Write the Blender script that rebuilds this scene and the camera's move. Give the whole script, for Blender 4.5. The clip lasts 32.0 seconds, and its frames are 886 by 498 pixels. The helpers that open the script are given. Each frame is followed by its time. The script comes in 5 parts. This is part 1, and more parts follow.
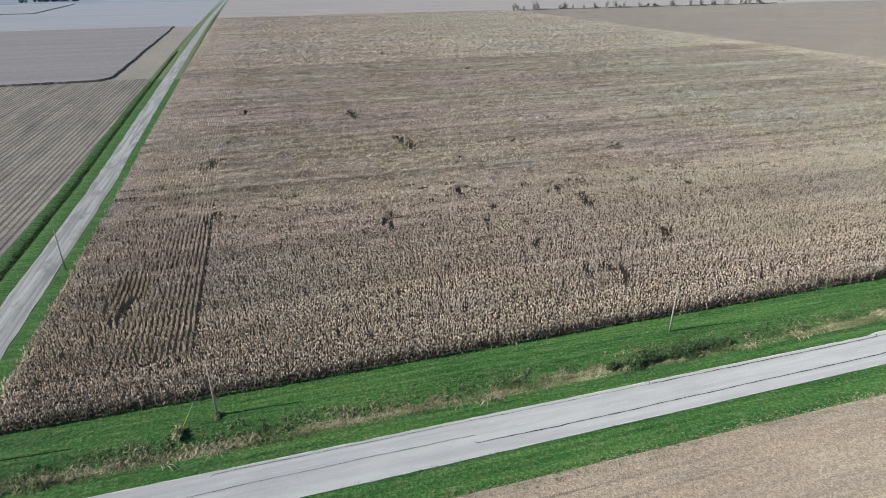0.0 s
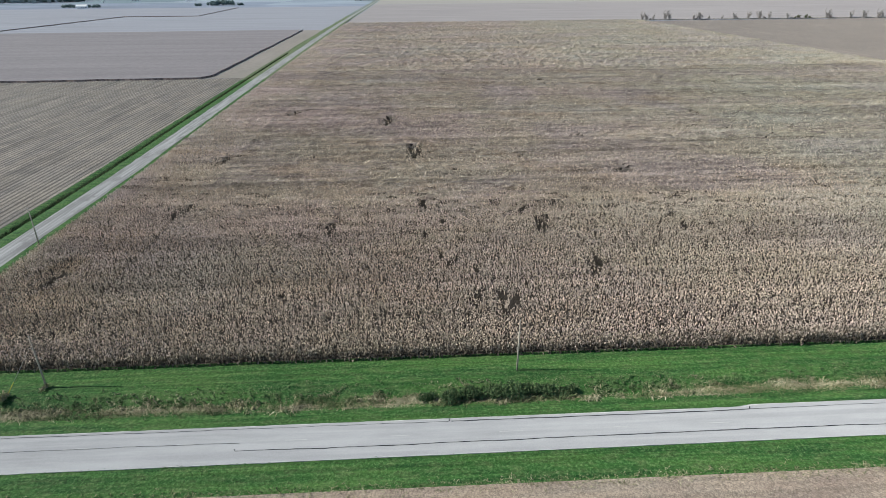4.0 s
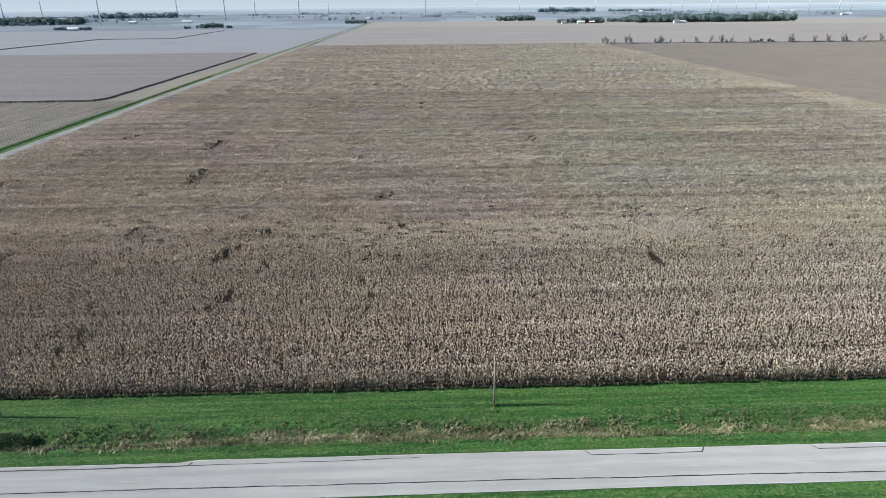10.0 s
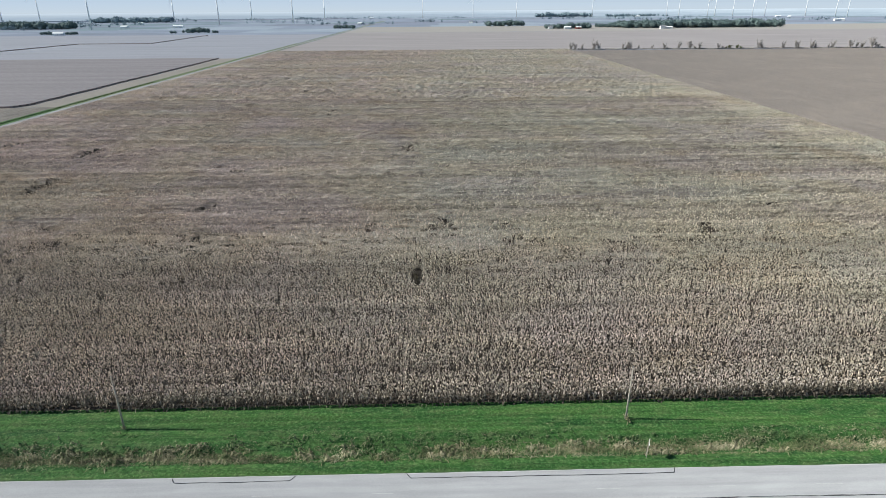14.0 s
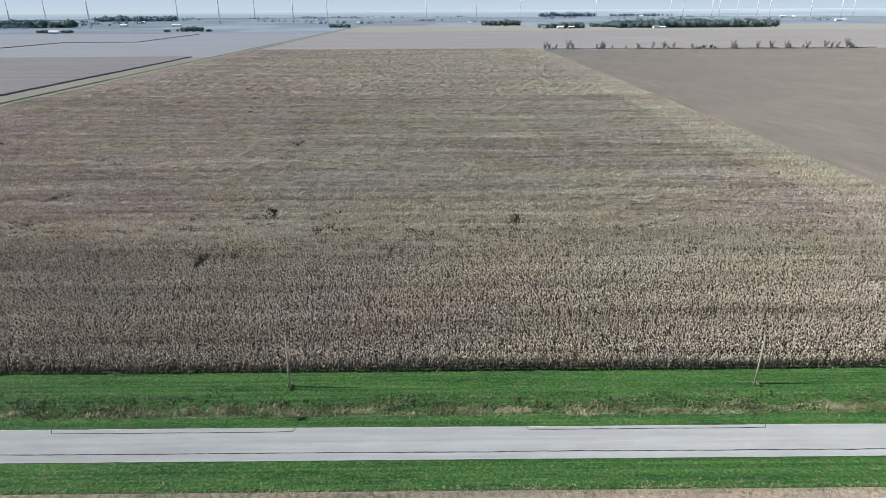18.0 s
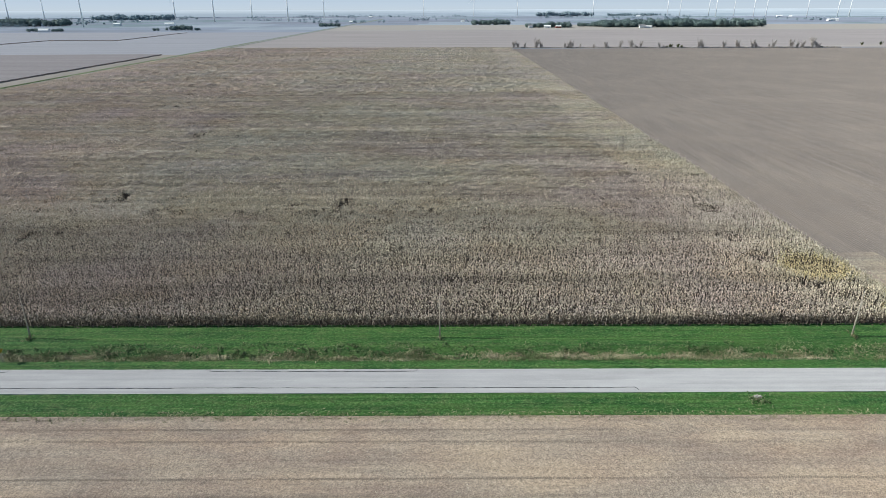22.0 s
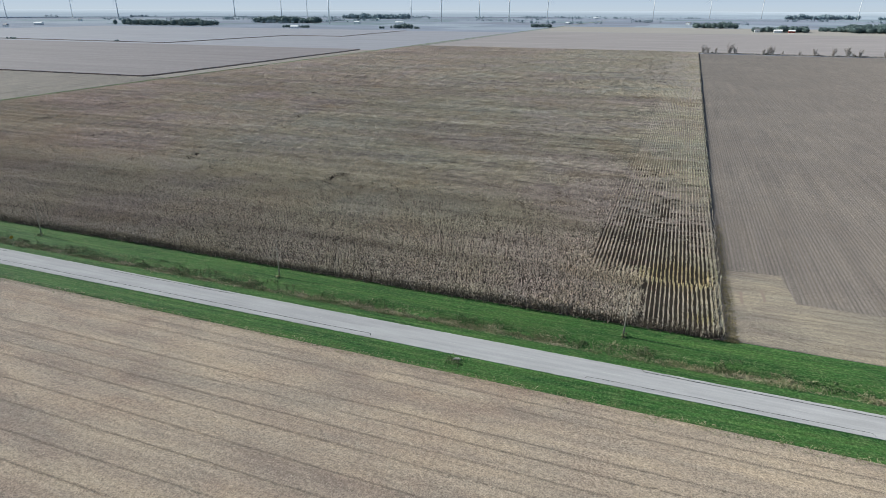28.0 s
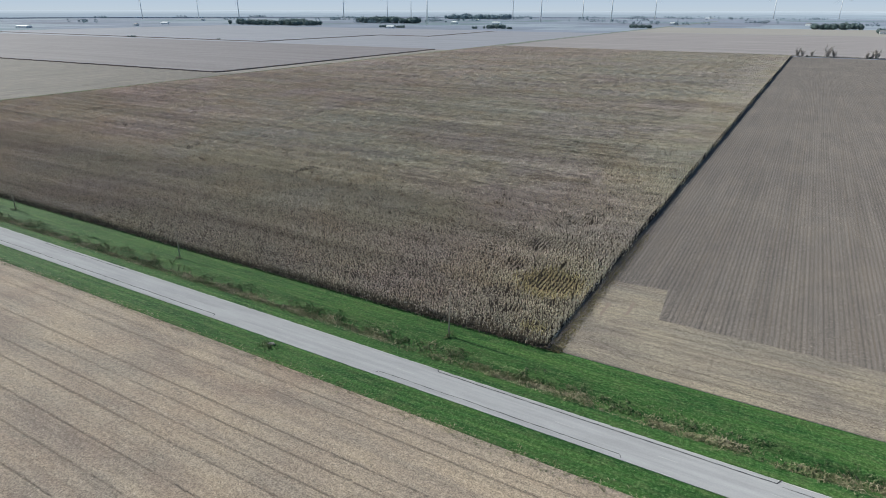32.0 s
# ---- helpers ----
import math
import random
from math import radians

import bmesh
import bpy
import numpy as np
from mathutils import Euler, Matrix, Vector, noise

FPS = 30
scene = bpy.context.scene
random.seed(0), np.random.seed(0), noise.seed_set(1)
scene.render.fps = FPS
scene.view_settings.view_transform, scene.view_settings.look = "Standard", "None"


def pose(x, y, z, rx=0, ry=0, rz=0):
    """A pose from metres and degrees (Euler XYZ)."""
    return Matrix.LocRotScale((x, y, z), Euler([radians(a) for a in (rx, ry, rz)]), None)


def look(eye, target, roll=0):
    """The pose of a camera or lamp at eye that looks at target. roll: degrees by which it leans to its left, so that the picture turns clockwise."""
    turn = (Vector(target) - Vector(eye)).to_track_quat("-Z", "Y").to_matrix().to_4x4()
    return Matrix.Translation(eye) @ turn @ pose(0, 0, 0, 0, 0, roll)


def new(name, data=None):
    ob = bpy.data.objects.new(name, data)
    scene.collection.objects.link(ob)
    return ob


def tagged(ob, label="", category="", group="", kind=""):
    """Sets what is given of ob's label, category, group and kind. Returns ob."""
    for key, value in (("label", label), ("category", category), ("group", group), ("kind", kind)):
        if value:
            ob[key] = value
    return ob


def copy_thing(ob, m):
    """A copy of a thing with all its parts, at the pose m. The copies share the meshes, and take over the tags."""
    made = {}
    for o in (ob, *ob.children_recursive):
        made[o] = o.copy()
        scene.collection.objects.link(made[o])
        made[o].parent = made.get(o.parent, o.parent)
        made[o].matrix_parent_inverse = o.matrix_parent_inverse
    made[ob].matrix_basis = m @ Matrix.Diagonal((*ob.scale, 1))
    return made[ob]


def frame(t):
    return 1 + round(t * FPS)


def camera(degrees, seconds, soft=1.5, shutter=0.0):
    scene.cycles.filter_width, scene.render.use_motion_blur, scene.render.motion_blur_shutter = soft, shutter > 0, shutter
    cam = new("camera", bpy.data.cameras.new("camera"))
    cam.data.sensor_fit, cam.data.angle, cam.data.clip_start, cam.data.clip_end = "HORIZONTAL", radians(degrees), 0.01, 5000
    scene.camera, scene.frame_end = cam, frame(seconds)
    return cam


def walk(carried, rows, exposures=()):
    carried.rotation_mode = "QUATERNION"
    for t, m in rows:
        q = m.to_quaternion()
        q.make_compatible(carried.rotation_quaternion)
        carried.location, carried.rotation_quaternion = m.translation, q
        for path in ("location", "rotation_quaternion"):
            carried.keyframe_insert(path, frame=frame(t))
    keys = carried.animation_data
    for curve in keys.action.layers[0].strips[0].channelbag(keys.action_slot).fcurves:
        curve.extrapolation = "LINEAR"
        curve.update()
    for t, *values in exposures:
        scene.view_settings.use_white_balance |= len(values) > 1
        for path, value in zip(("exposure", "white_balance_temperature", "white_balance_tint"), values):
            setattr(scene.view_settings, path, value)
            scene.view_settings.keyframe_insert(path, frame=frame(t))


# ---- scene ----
cam = camera(72.6, 32.0, soft=0.5)
PATH = [
    (0, (-175.594, -49.7, 46.722), (-175.093, -47.951, 45.89), -0.7),
    (0.5, (-171.569, -50.396, 46.59), (-171.133, -48.63, 45.76), -0.8),
    (1, (-167.332, -51.417, 46.714), (-166.974, -49.633, 45.886), -0.7),
    (1.5, (-162.669, -52.529, 46.865), (-162.4, -50.728, 46.038), -0.6),
    (2, (-157.897, -53.166, 47.008), (-157.704, -51.354, 46.182), -0.5),
    (2.5, (-152.725, -54.065, 47.215), (-152.581, -52.248, 46.391), -0.6),
    (4.5, (-132.026, -54.731, 47.394), (-131.952, -52.897, 46.6), -0.5),
    (5, (-126.46, -54.667, 47.387), (-126.396, -52.822, 46.618), -0.5),
    (5.5, (-120.993, -54.542, 47.365), (-120.932, -52.689, 46.615), -0.5),
    (6, (-115.495, -54.286, 47.304), (-115.436, -52.433, 46.555), -0.5),
    (6.5, (-109.887, -53.986, 47.276), (-109.832, -52.133, 46.526), -0.5),
    (7, (-104.311, -53.663, 47.236), (-104.257, -51.809, 46.486), -0.5),
    (7.5, (-98.787, -53.435, 47.301), (-98.735, -51.582, 46.552), -0.5),
    (8, (-93.262, -53.339, 47.44), (-93.209, -51.486, 46.69), -0.5),
    (8.5, (-87.578, -53.174, 47.546), (-87.528, -51.321, 46.796), -0.5),
    (9, (-81.769, -52.889, 47.394), (-81.721, -51.035, 46.645), -0.7),
    (9.5, (-76.337, -52.225, 47.342), (-76.287, -50.371, 46.592), -0.6),
    (10, (-70.862, -52.01, 47.29), (-70.813, -50.156, 46.541), -0.5),
    (10.5, (-65.138, -51.812, 47.394), (-65.089, -49.958, 46.644), -0.5),
    (11, (-59.023, -51.779, 47.487), (-58.977, -49.926, 46.737), -0.6),
    (11.5, (-52.627, -51.506, 47.564), (-52.581, -49.652, 46.814), -0.5),
    (12, (-46.819, -51.118, 47.554), (-46.774, -49.265, 46.803), -0.5),
    (12.5, (-41.302, -51.061, 47.766), (-41.258, -49.205, 47.023), -0.5),
    (13, (-35.803, -51.279, 48.113), (-35.76, -49.42, 47.377), -0.4),
    (13.5, (-29.974, -51.25, 48.347), (-29.933, -49.391, 47.61), -0.4),
    (14, (-24.13, -51.006, 48.393), (-24.092, -49.148, 47.657), -0.4),
    (14.5, (-18.382, -51.061, 48.302), (-18.348, -49.202, 47.565), -0.4),
    (16.5, (4.366, -54.415, 48.174), (4.382, -52.556, 47.437), -0.4),
    (17, (10.124, -55.758, 48.351), (10.133, -53.899, 47.615), -0.8),
    (17.5, (15.732, -57.495, 48.485), (15.74, -55.636, 47.748), -0.6),
    (18, (21.098, -58.865, 48.3), (21.108, -57.006, 47.562), -0.3),
    (18.5, (26.438, -60.432, 48.147), (26.448, -58.574, 47.408), -0.0),
    (19, (32.085, -61.979, 48.135), (32.09, -60.12, 47.397), -0.3),
    (19.5, (37.384, -63.523, 48.068), (37.391, -61.665, 47.328), 0.0),
    (20, (42.707, -65.18, 48.019), (42.716, -63.323, 47.278), 0.2),
    (20.5, (48.241, -66.914, 48.087), (48.249, -65.057, 47.345), 0.2),
    (21, (53.879, -68.586, 48.135), (53.885, -66.729, 47.394), -0.0),
    (21.5, (59.453, -69.994, 48.094), (59.457, -68.136, 47.354), -0.1),
    (22, (65.208, -71.358, 48.017), (65.207, -69.499, 47.277), -0.2),
    (22.5, (70.839, -72.74, 48.0), (70.836, -70.882, 47.261), -0.2),
    (23, (76.409, -74.113, 48.126), (76.408, -72.255, 47.387), -0.1),
    (23.5, (81.986, -75.604, 48.312), (81.982, -73.746, 47.572), -0.1),
    (24, (87.425, -76.77, 48.35), (87.392, -74.913, 47.61), 0.0),
    (24.5, (93.21, -77.717, 48.33), (93.082, -75.863, 47.591), -0.0),
    (26.5, (115.731, -79.261, 48.084), (115.204, -77.477, 47.35), 0.0),
    (27, (121.451, -78.658, 48.121), (120.89, -76.884, 47.388), -0.0),
    (27.5, (126.812, -78.168, 48.238), (126.217, -76.406, 47.503), 0.1),
    (28, (131.93, -77.629, 48.418), (131.28, -75.888, 47.681), 0.2),
    (28.5, (137.605, -76.689, 48.588), (136.892, -74.973, 47.85), 0.2),
    (29, (143.051, -75.421, 48.615), (142.294, -73.722, 47.878), 0.2),
    (29.5, (148.249, -73.771, 48.586), (147.456, -72.089, 47.849), 0.2),
    (30, (153.339, -71.896, 48.383), (152.5, -70.237, 47.646), 0.1),
    (30.5, (157.376, -69.264, 48.292), (156.497, -67.626, 47.554), 0.1),
    (31, (161.427, -66.677, 48.135), (160.527, -65.051, 47.396), 0.2),
    (31.5, (165.75, -64.194, 48.069), (164.831, -62.578, 47.332), 0.0),
    (32, (170.872, -61.654, 48.375), (169.939, -60.046, 47.638), 0.1),
]
EXPOSURES = [(0, 0.46), (6, 0.53), (19, 0.5), (24, 0.44), (28, 0.42), (32, 0.38)]
walk(cam, [(t, look(eye, target, roll)) for t, eye, target, roll in PATH], EXPOSURES)

# ---- world, sun, exposure ----
SUN_ELEVATION, SUN_AZIMUTH = radians(37.5), radians(-87.5)
world = bpy.data.worlds.new("sky")
scene.world = world
world.use_nodes = True
wn = world.node_tree
wn.nodes.clear()
sky = wn.nodes.new("ShaderNodeTexSky")
sky.sky_type = "NISHITA"
sky.sun_disc = False
sky.sun_elevation, sky.sun_rotation = SUN_ELEVATION, SUN_AZIMUTH
sky.altitude, sky.air_density, sky.dust_density, sky.ozone_density = 220.0, 1.0, 0.4, 3.0
bg = wn.nodes.new("ShaderNodeBackground")
bg.inputs["Strength"].default_value = 0.068
wout = wn.nodes.new("ShaderNodeOutputWorld")
tint = wn.nodes.new("ShaderNodeMix")
tint.data_type, tint.blend_type = "RGBA", "MULTIPLY"
tint.inputs[0].default_value = 1.0
tint.inputs[7].default_value = (0.91, 1.0, 0.95, 1)
wn.links.new(sky.outputs["Color"], tint.inputs[6])
wn.links.new(tint.outputs[2], bg.inputs["Color"])
wn.links.new(bg.outputs["Background"], wout.inputs["Surface"])
sun = new("sun", bpy.data.lights.new("sun", "SUN"))
sun.data.energy, sun.data.angle, sun.data.color = 5.0, radians(0.55), (0.985, 0.99, 0.92)
towards = Vector((math.sin(SUN_AZIMUTH) * math.cos(SUN_ELEVATION), math.cos(SUN_AZIMUTH) * math.cos(SUN_ELEVATION), math.sin(SUN_ELEVATION)))
sun.matrix_world = look(towards * 300, (0, 0, 0))

# ---- materials ----


class Shader:
    """A small wrapper that strings nodes together."""

    def __init__(self, name, roughness=0.85, metallic=0.0, specular=0.12):
        self.m = bpy.data.materials.new(name)
        self.m.use_nodes = True
        self.t = self.m.node_tree
        self.b = self.t.nodes["Principled BSDF"]
        self.b.inputs["Roughness"].default_value = roughness
        self.b.inputs["Metallic"].default_value = metallic
        self.b.inputs["Specular IOR Level"].default_value = specular
        self.b.inputs["Diffuse Roughness"].default_value = 0.3
        self.geo = None

    def node(self, kind, **values):
        n = self.t.nodes.new(kind)
        for k, v in values.items():
            if k in n.inputs:
                n.inputs[k].default_value = v
        return n

    def link(self, a, b):
        self.t.links.new(a, b)

    def place(self, sx=1.0, sy=1.0, sz=1.0, turn=0.0):
        """World position, scaled and turned about z."""
        if self.geo is None:
            self.geo = self.t.nodes.new("ShaderNodeNewGeometry")
        m = self.t.nodes.new("ShaderNodeMapping")
        m.inputs["Scale"].default_value = (sx, sy, sz)
        m.inputs["Rotation"].default_value = (0, 0, turn)
        self.link(self.geo.outputs["Position"], m.inputs["Vector"])
        return m.outputs["Vector"]

    def noise(self, where, scale, detail=3.0, rough=0.55, distortion=0.0):
        n = self.t.nodes.new("ShaderNodeTexNoise")
        n.inputs["Scale"].default_value = scale
        n.inputs["Detail"].default_value = detail
        n.inputs["Roughness"].default_value = rough
        n.inputs["Distortion"].default_value = distortion
        self.link(where, n.inputs["Vector"])
        return n.outputs["Fac"]

    def ramp(self, fac, *stops):
        r = self.t.nodes.new("ShaderNodeValToRGB")
        e = r.color_ramp.elements
        while len(e) < len(stops):
            e.new(0.5)
        for k, (p, c) in zip(e, stops):
            k.position = p
            k.color = (*c, 1) if len(c) == 3 else c
        self.link(fac, r.inputs["Fac"])
        return r.outputs["Color"]

    def mix(self, fac, a, b, mode="MIX"):
        n = self.t.nodes.new("ShaderNodeMix")
        n.data_type, n.blend_type = "RGBA", mode
        for value, socket in ((fac, n.inputs[0]), (a, n.inputs[6]), (b, n.inputs[7])):
            if isinstance(value, (int, float)):
                socket.default_value = value
            elif isinstance(value, tuple):
                socket.default_value = (*value, 1)
            else:
                self.link(value, socket)
        return n.outputs[2]

    def maths(self, op, a, b=0.0, clamp=False):
        n = self.t.nodes.new("ShaderNodeMath")
        n.operation, n.use_clamp = op, clamp
        for value, socket in ((a, n.inputs[0]), (b, n.inputs[1])):
            if isinstance(value, (int, float)):
                socket.default_value = value
            else:
                self.link(value, socket)
        return n.outputs[0]

    def color(self, c):
        if isinstance(c, tuple):
            self.b.inputs["Base Color"].default_value = (*c, 1)
        else:
            self.link(c, self.b.inputs["Base Color"])
        return self

    def bump(self, height, strength=0.5, distance=0.05):
        n = self.t.nodes.new("ShaderNodeBump")
        n.inputs["Strength"].default_value = strength
        n.inputs["Distance"].default_value = distance
        self.link(height, n.inputs["Height"])
        self.link(n.outputs["Normal"], self.b.inputs["Normal"])
        return self

    def thin(self, share):
        """Lets a share of the light through, as dry leaves and grass do."""
        t = self.t.nodes.new("ShaderNodeBsdfTranslucent")
        self.link(self.b.inputs["Base Color"].links[0].from_socket, t.inputs["Color"])
        m = self.t.nodes.new("ShaderNodeMixShader")
        m.inputs[0].default_value = share
        self.link(self.b.outputs[0], m.inputs[1])
        self.link(t.outputs[0], m.inputs[2])
        self.link(m.outputs[0], self.t.nodes["Material Output"].inputs["Surface"])
        return self

    def island(self):
        if self.geo is None:
            self.geo = self.t.nodes.new("ShaderNodeNewGeometry")
        return self.geo.outputs["Random Per Island"]


GREY = lambda v: (v, v, v)


def plain(name, c, roughness=0.6, metallic=0.0, vary=0.12, scale=3.0):
    s = Shader(name, roughness, metallic)
    n = s.noise(s.place(), scale, 4)
    s.color(s.ramp(n, (0.3, tuple(v * (1 - vary) for v in c)), (0.7, tuple(min(1, v * (1 + vary)) for v in c))))
    return s.bump(n, 0.15, 0.01).m


def corn_tone(s):
    """The slow drift of colour over the corn: mauve brown, grey, straw yellow and rust."""
    big = s.noise(s.place(0.012, 0.02), 1.0, 3, 0.6)
    base = s.ramp(big, (0.38, (0.445, 0.36, 0.335)), (0.46, (0.45, 0.382, 0.332)), (0.52, (0.452, 0.388, 0.31)), (0.6, (0.44, 0.398, 0.352)))
    patch = s.noise(s.place(0.05, 0.042), 1.0, 3, 0.55, 0.8)
    base = s.mix(s.ramp(patch, (0.53, GREY(0)), (0.6, GREY(0.6))), base, (0.452, 0.38, 0.298))
    rust = s.noise(s.place(0.035, 0.055, 1, 0.4), 1.0, 2, 0.5, 0.5)
    base = s.mix(s.ramp(rust, (0.57, GREY(0)), (0.66, GREY(0.6))), base, (0.43, 0.33, 0.25))
    mauve = s.noise(s.place(0.022, 0.03, 1, -0.5), 1.0, 2, 0.5, 0.6)
    base = s.mix(s.ramp(mauve, (0.54, GREY(0)), (0.62, GREY(0.7))), base, (0.43, 0.365, 0.35))
    band = s.noise(s.place(0.007, 0.26), 1.0, 4, 0.7)
    base = s.mix(1.0, base, s.ramp(band, (0.4, GREY(0.72)), (0.6, GREY(1.16))), "MULTIPLY")
    base = s.mix(1.0, base, s.ramp(s.noise(s.place(0.006, 0.05), 1.0, 3, 0.65), (0.4, GREY(0.9)), (0.6, GREY(1.08))), "MULTIPLY")
    # the colour turns a little greyer towards the eastern half of the field
    east = s.t.nodes.new("ShaderNodeSeparateXYZ")
    s.link(s.place(1 / 320.0, 1, 1), east.inputs[0])
    drift = s.maths("ADD", s.maths("ADD", east.outputs["X"], 0.5), s.maths("MULTIPLY", s.noise(s.place(0.02, 0.02), 1.0, 2), 0.25))
    return s.mix(1.0, base, s.ramp(drift, (0.42, (1.0, 0.985, 0.975)), (0.62, (0.95, 0.985, 0.965))), "MULTIPLY")


def corn_leaf_material(name="dry_corn_leaf", tint=(1.0, 1.0, 1.0)):
    s = Shader(name, 0.62)
    r = s.ramp(s.island(), (0.0, (0.26, 0.235, 0.2)), (0.22, (0.95, 0.93, 0.9)), (0.6, (1.4, 1.39, 1.37)), (1.0, (1.54, 1.55, 1.53)))
    tone = s.mix(1.0, corn_tone(s), tuple(a * c for a, c in zip(tint, (1.0, 1.0, 0.985))), "MULTIPLY")
    s.color(s.mix(1.0, tone, r, "MULTIPLY"))
    return s.thin(0.12).m


def shaded_litter_material():
    """Fallen leaves and bare soil between the rows and in the failed spots, coloured dark for the shade there."""
    s = Shader("shaded_corn_litter", 0.95)
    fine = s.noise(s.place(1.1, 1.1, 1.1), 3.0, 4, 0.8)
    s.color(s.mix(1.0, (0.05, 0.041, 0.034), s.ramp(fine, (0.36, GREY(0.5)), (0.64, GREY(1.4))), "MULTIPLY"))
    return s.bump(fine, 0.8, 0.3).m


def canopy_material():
    """The closed canopy of dry stalk tops, darkened row by row in its colour for the shade between rows."""
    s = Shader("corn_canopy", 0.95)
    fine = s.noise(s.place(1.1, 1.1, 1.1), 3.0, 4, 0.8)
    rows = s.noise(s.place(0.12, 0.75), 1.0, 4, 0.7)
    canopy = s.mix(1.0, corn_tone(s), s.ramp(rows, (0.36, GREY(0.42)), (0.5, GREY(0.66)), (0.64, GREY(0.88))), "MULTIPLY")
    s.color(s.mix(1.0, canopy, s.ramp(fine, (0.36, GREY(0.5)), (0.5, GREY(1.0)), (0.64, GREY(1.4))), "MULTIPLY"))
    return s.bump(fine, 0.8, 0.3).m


def stubble_material(name, c1, c2, row=0.76, along="x", contrast=0.35, tint=(0.33, 0.28, 0.2), matt=0.3, patchy=1.0, ridges=0.0):
    """Cut stubble: thin uneven rows, chaff streaks and bare soil between; ridges adds evenly drilled rows."""
    s = Shader(name, 0.85, specular=0.25)
    s.b.inputs["Diffuse Roughness"].default_value = matt

    def streak(long, across):
        return s.place(long, across) if along == "x" else s.place(across, long)

    thin = s.noise(streak(0.012, 1.1 / row), 1.0, 2, 0.5)
    swath = s.mix(0.5, s.noise(streak(0.035, 0.3), 1.0, 3, 0.6), s.noise(s.place(0.16, 0.2), 1.0, 5, 0.7))
    cloud = s.noise(s.place(0.02, 0.02), 1.0, 4, 0.6, 0.8)
    fine = s.noise(s.place(), 4.5, 4, 0.85)
    clod = s.noise(s.place(), 1.7, 3, 0.7)
    base = s.ramp(swath, (0.4, c1), (0.6, c2))
    base = s.mix(s.ramp(cloud, (0.46, GREY(0)), (0.64, GREY(0.7))), base, tint)
    mottle = s.noise(streak(0.05, 0.2), 1.0, 4, 0.65, 0.3)
    base = s.mix(patchy, base, s.ramp(mottle, (0.36, (0.86, 0.88, 0.91)), (0.5, GREY(1.0)), (0.64, (1.13, 1.11, 1.06))), "MULTIPLY")
    base = s.mix(1.0, base, s.ramp(thin, (0.38, GREY(1 - contrast)), (0.5, GREY(1.0)), (0.62, GREY(1 + 0.5 * contrast))), "MULTIPLY")
    if ridges:
        sep = s.t.nodes.new("ShaderNodeSeparateXYZ")
        s.link(s.place(), sep.inputs[0])
        across = sep.outputs["Y" if along == "x" else "X"]
        wobble = s.noise(s.place(0.1, 0.1), 1.0, 2)
        wave = s.maths("SINE", s.maths("ADD", s.maths("MULTIPLY", across, 2 * math.pi / row), s.maths("MULTIPLY", wobble, 1.2)))
        base = s.mix(1.0, base, s.ramp(s.maths("ADD", s.maths("MULTIPLY", wave, 0.5), 0.5), (0.1, GREY(1 - ridges)), (0.6, GREY(1 + 0.35 * ridges))), "MULTIPLY")
    base = s.mix(1.0, base, s.ramp(clod, (0.36, GREY(0.8)), (0.64, GREY(1.2))), "MULTIPLY")
    base = s.mix(1.0, base, s.ramp(fine, (0.38, GREY(0.55)), (0.5, GREY(1.0)), (0.62, GREY(1.4))), "MULTIPLY")
    s.color(base)
    return s.bump(fine, 0.9, 0.1).m


def far_field_material(name, c1, c2, turn=0.0, sx=0.004, sy=0.06):
    s = Shader(name, 0.85, specular=0.28)
    swath = s.noise(s.place(sx, sy, 1, turn), 1.0, 3, 0.6)
    fine = s.noise(s.place(), 0.35, 5, 0.7)
    base = s.ramp(swath, (0.35, c1), (0.65, c2))
    s.color(s.mix(1.0, base, s.ramp(fine, (0.3, GREY(0.85)), (0.7, GREY(1.12))), "MULTIPLY"))
    return s.bump(fine, 0.3, 0.2).m


def ground_material():
    """Farmland towards the horizon: a patchwork of harvested fields, tinted blue in place of haze."""
    s = Shader("farmland", 0.95)
    v = s.t.nodes.new("ShaderNodeTexVoronoi")
    v.distance = "CHEBYCHEV"
    v.inputs["Scale"].default_value = 1.0
    v.inputs["Randomness"].default_value = 0.7
    s.link(s.place(0.0022, 0.0031), v.inputs["Vector"])
    sep = s.t.nodes.new("ShaderNodeSeparateColor")
    s.link(v.outputs["Color"], sep.inputs[0])
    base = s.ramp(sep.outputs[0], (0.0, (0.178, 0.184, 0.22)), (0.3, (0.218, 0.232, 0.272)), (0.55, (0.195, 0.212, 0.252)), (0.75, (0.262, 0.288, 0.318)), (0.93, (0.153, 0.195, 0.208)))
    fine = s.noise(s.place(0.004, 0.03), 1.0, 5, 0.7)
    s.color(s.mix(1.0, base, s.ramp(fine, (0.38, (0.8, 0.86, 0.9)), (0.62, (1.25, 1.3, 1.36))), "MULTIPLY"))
    return s.m


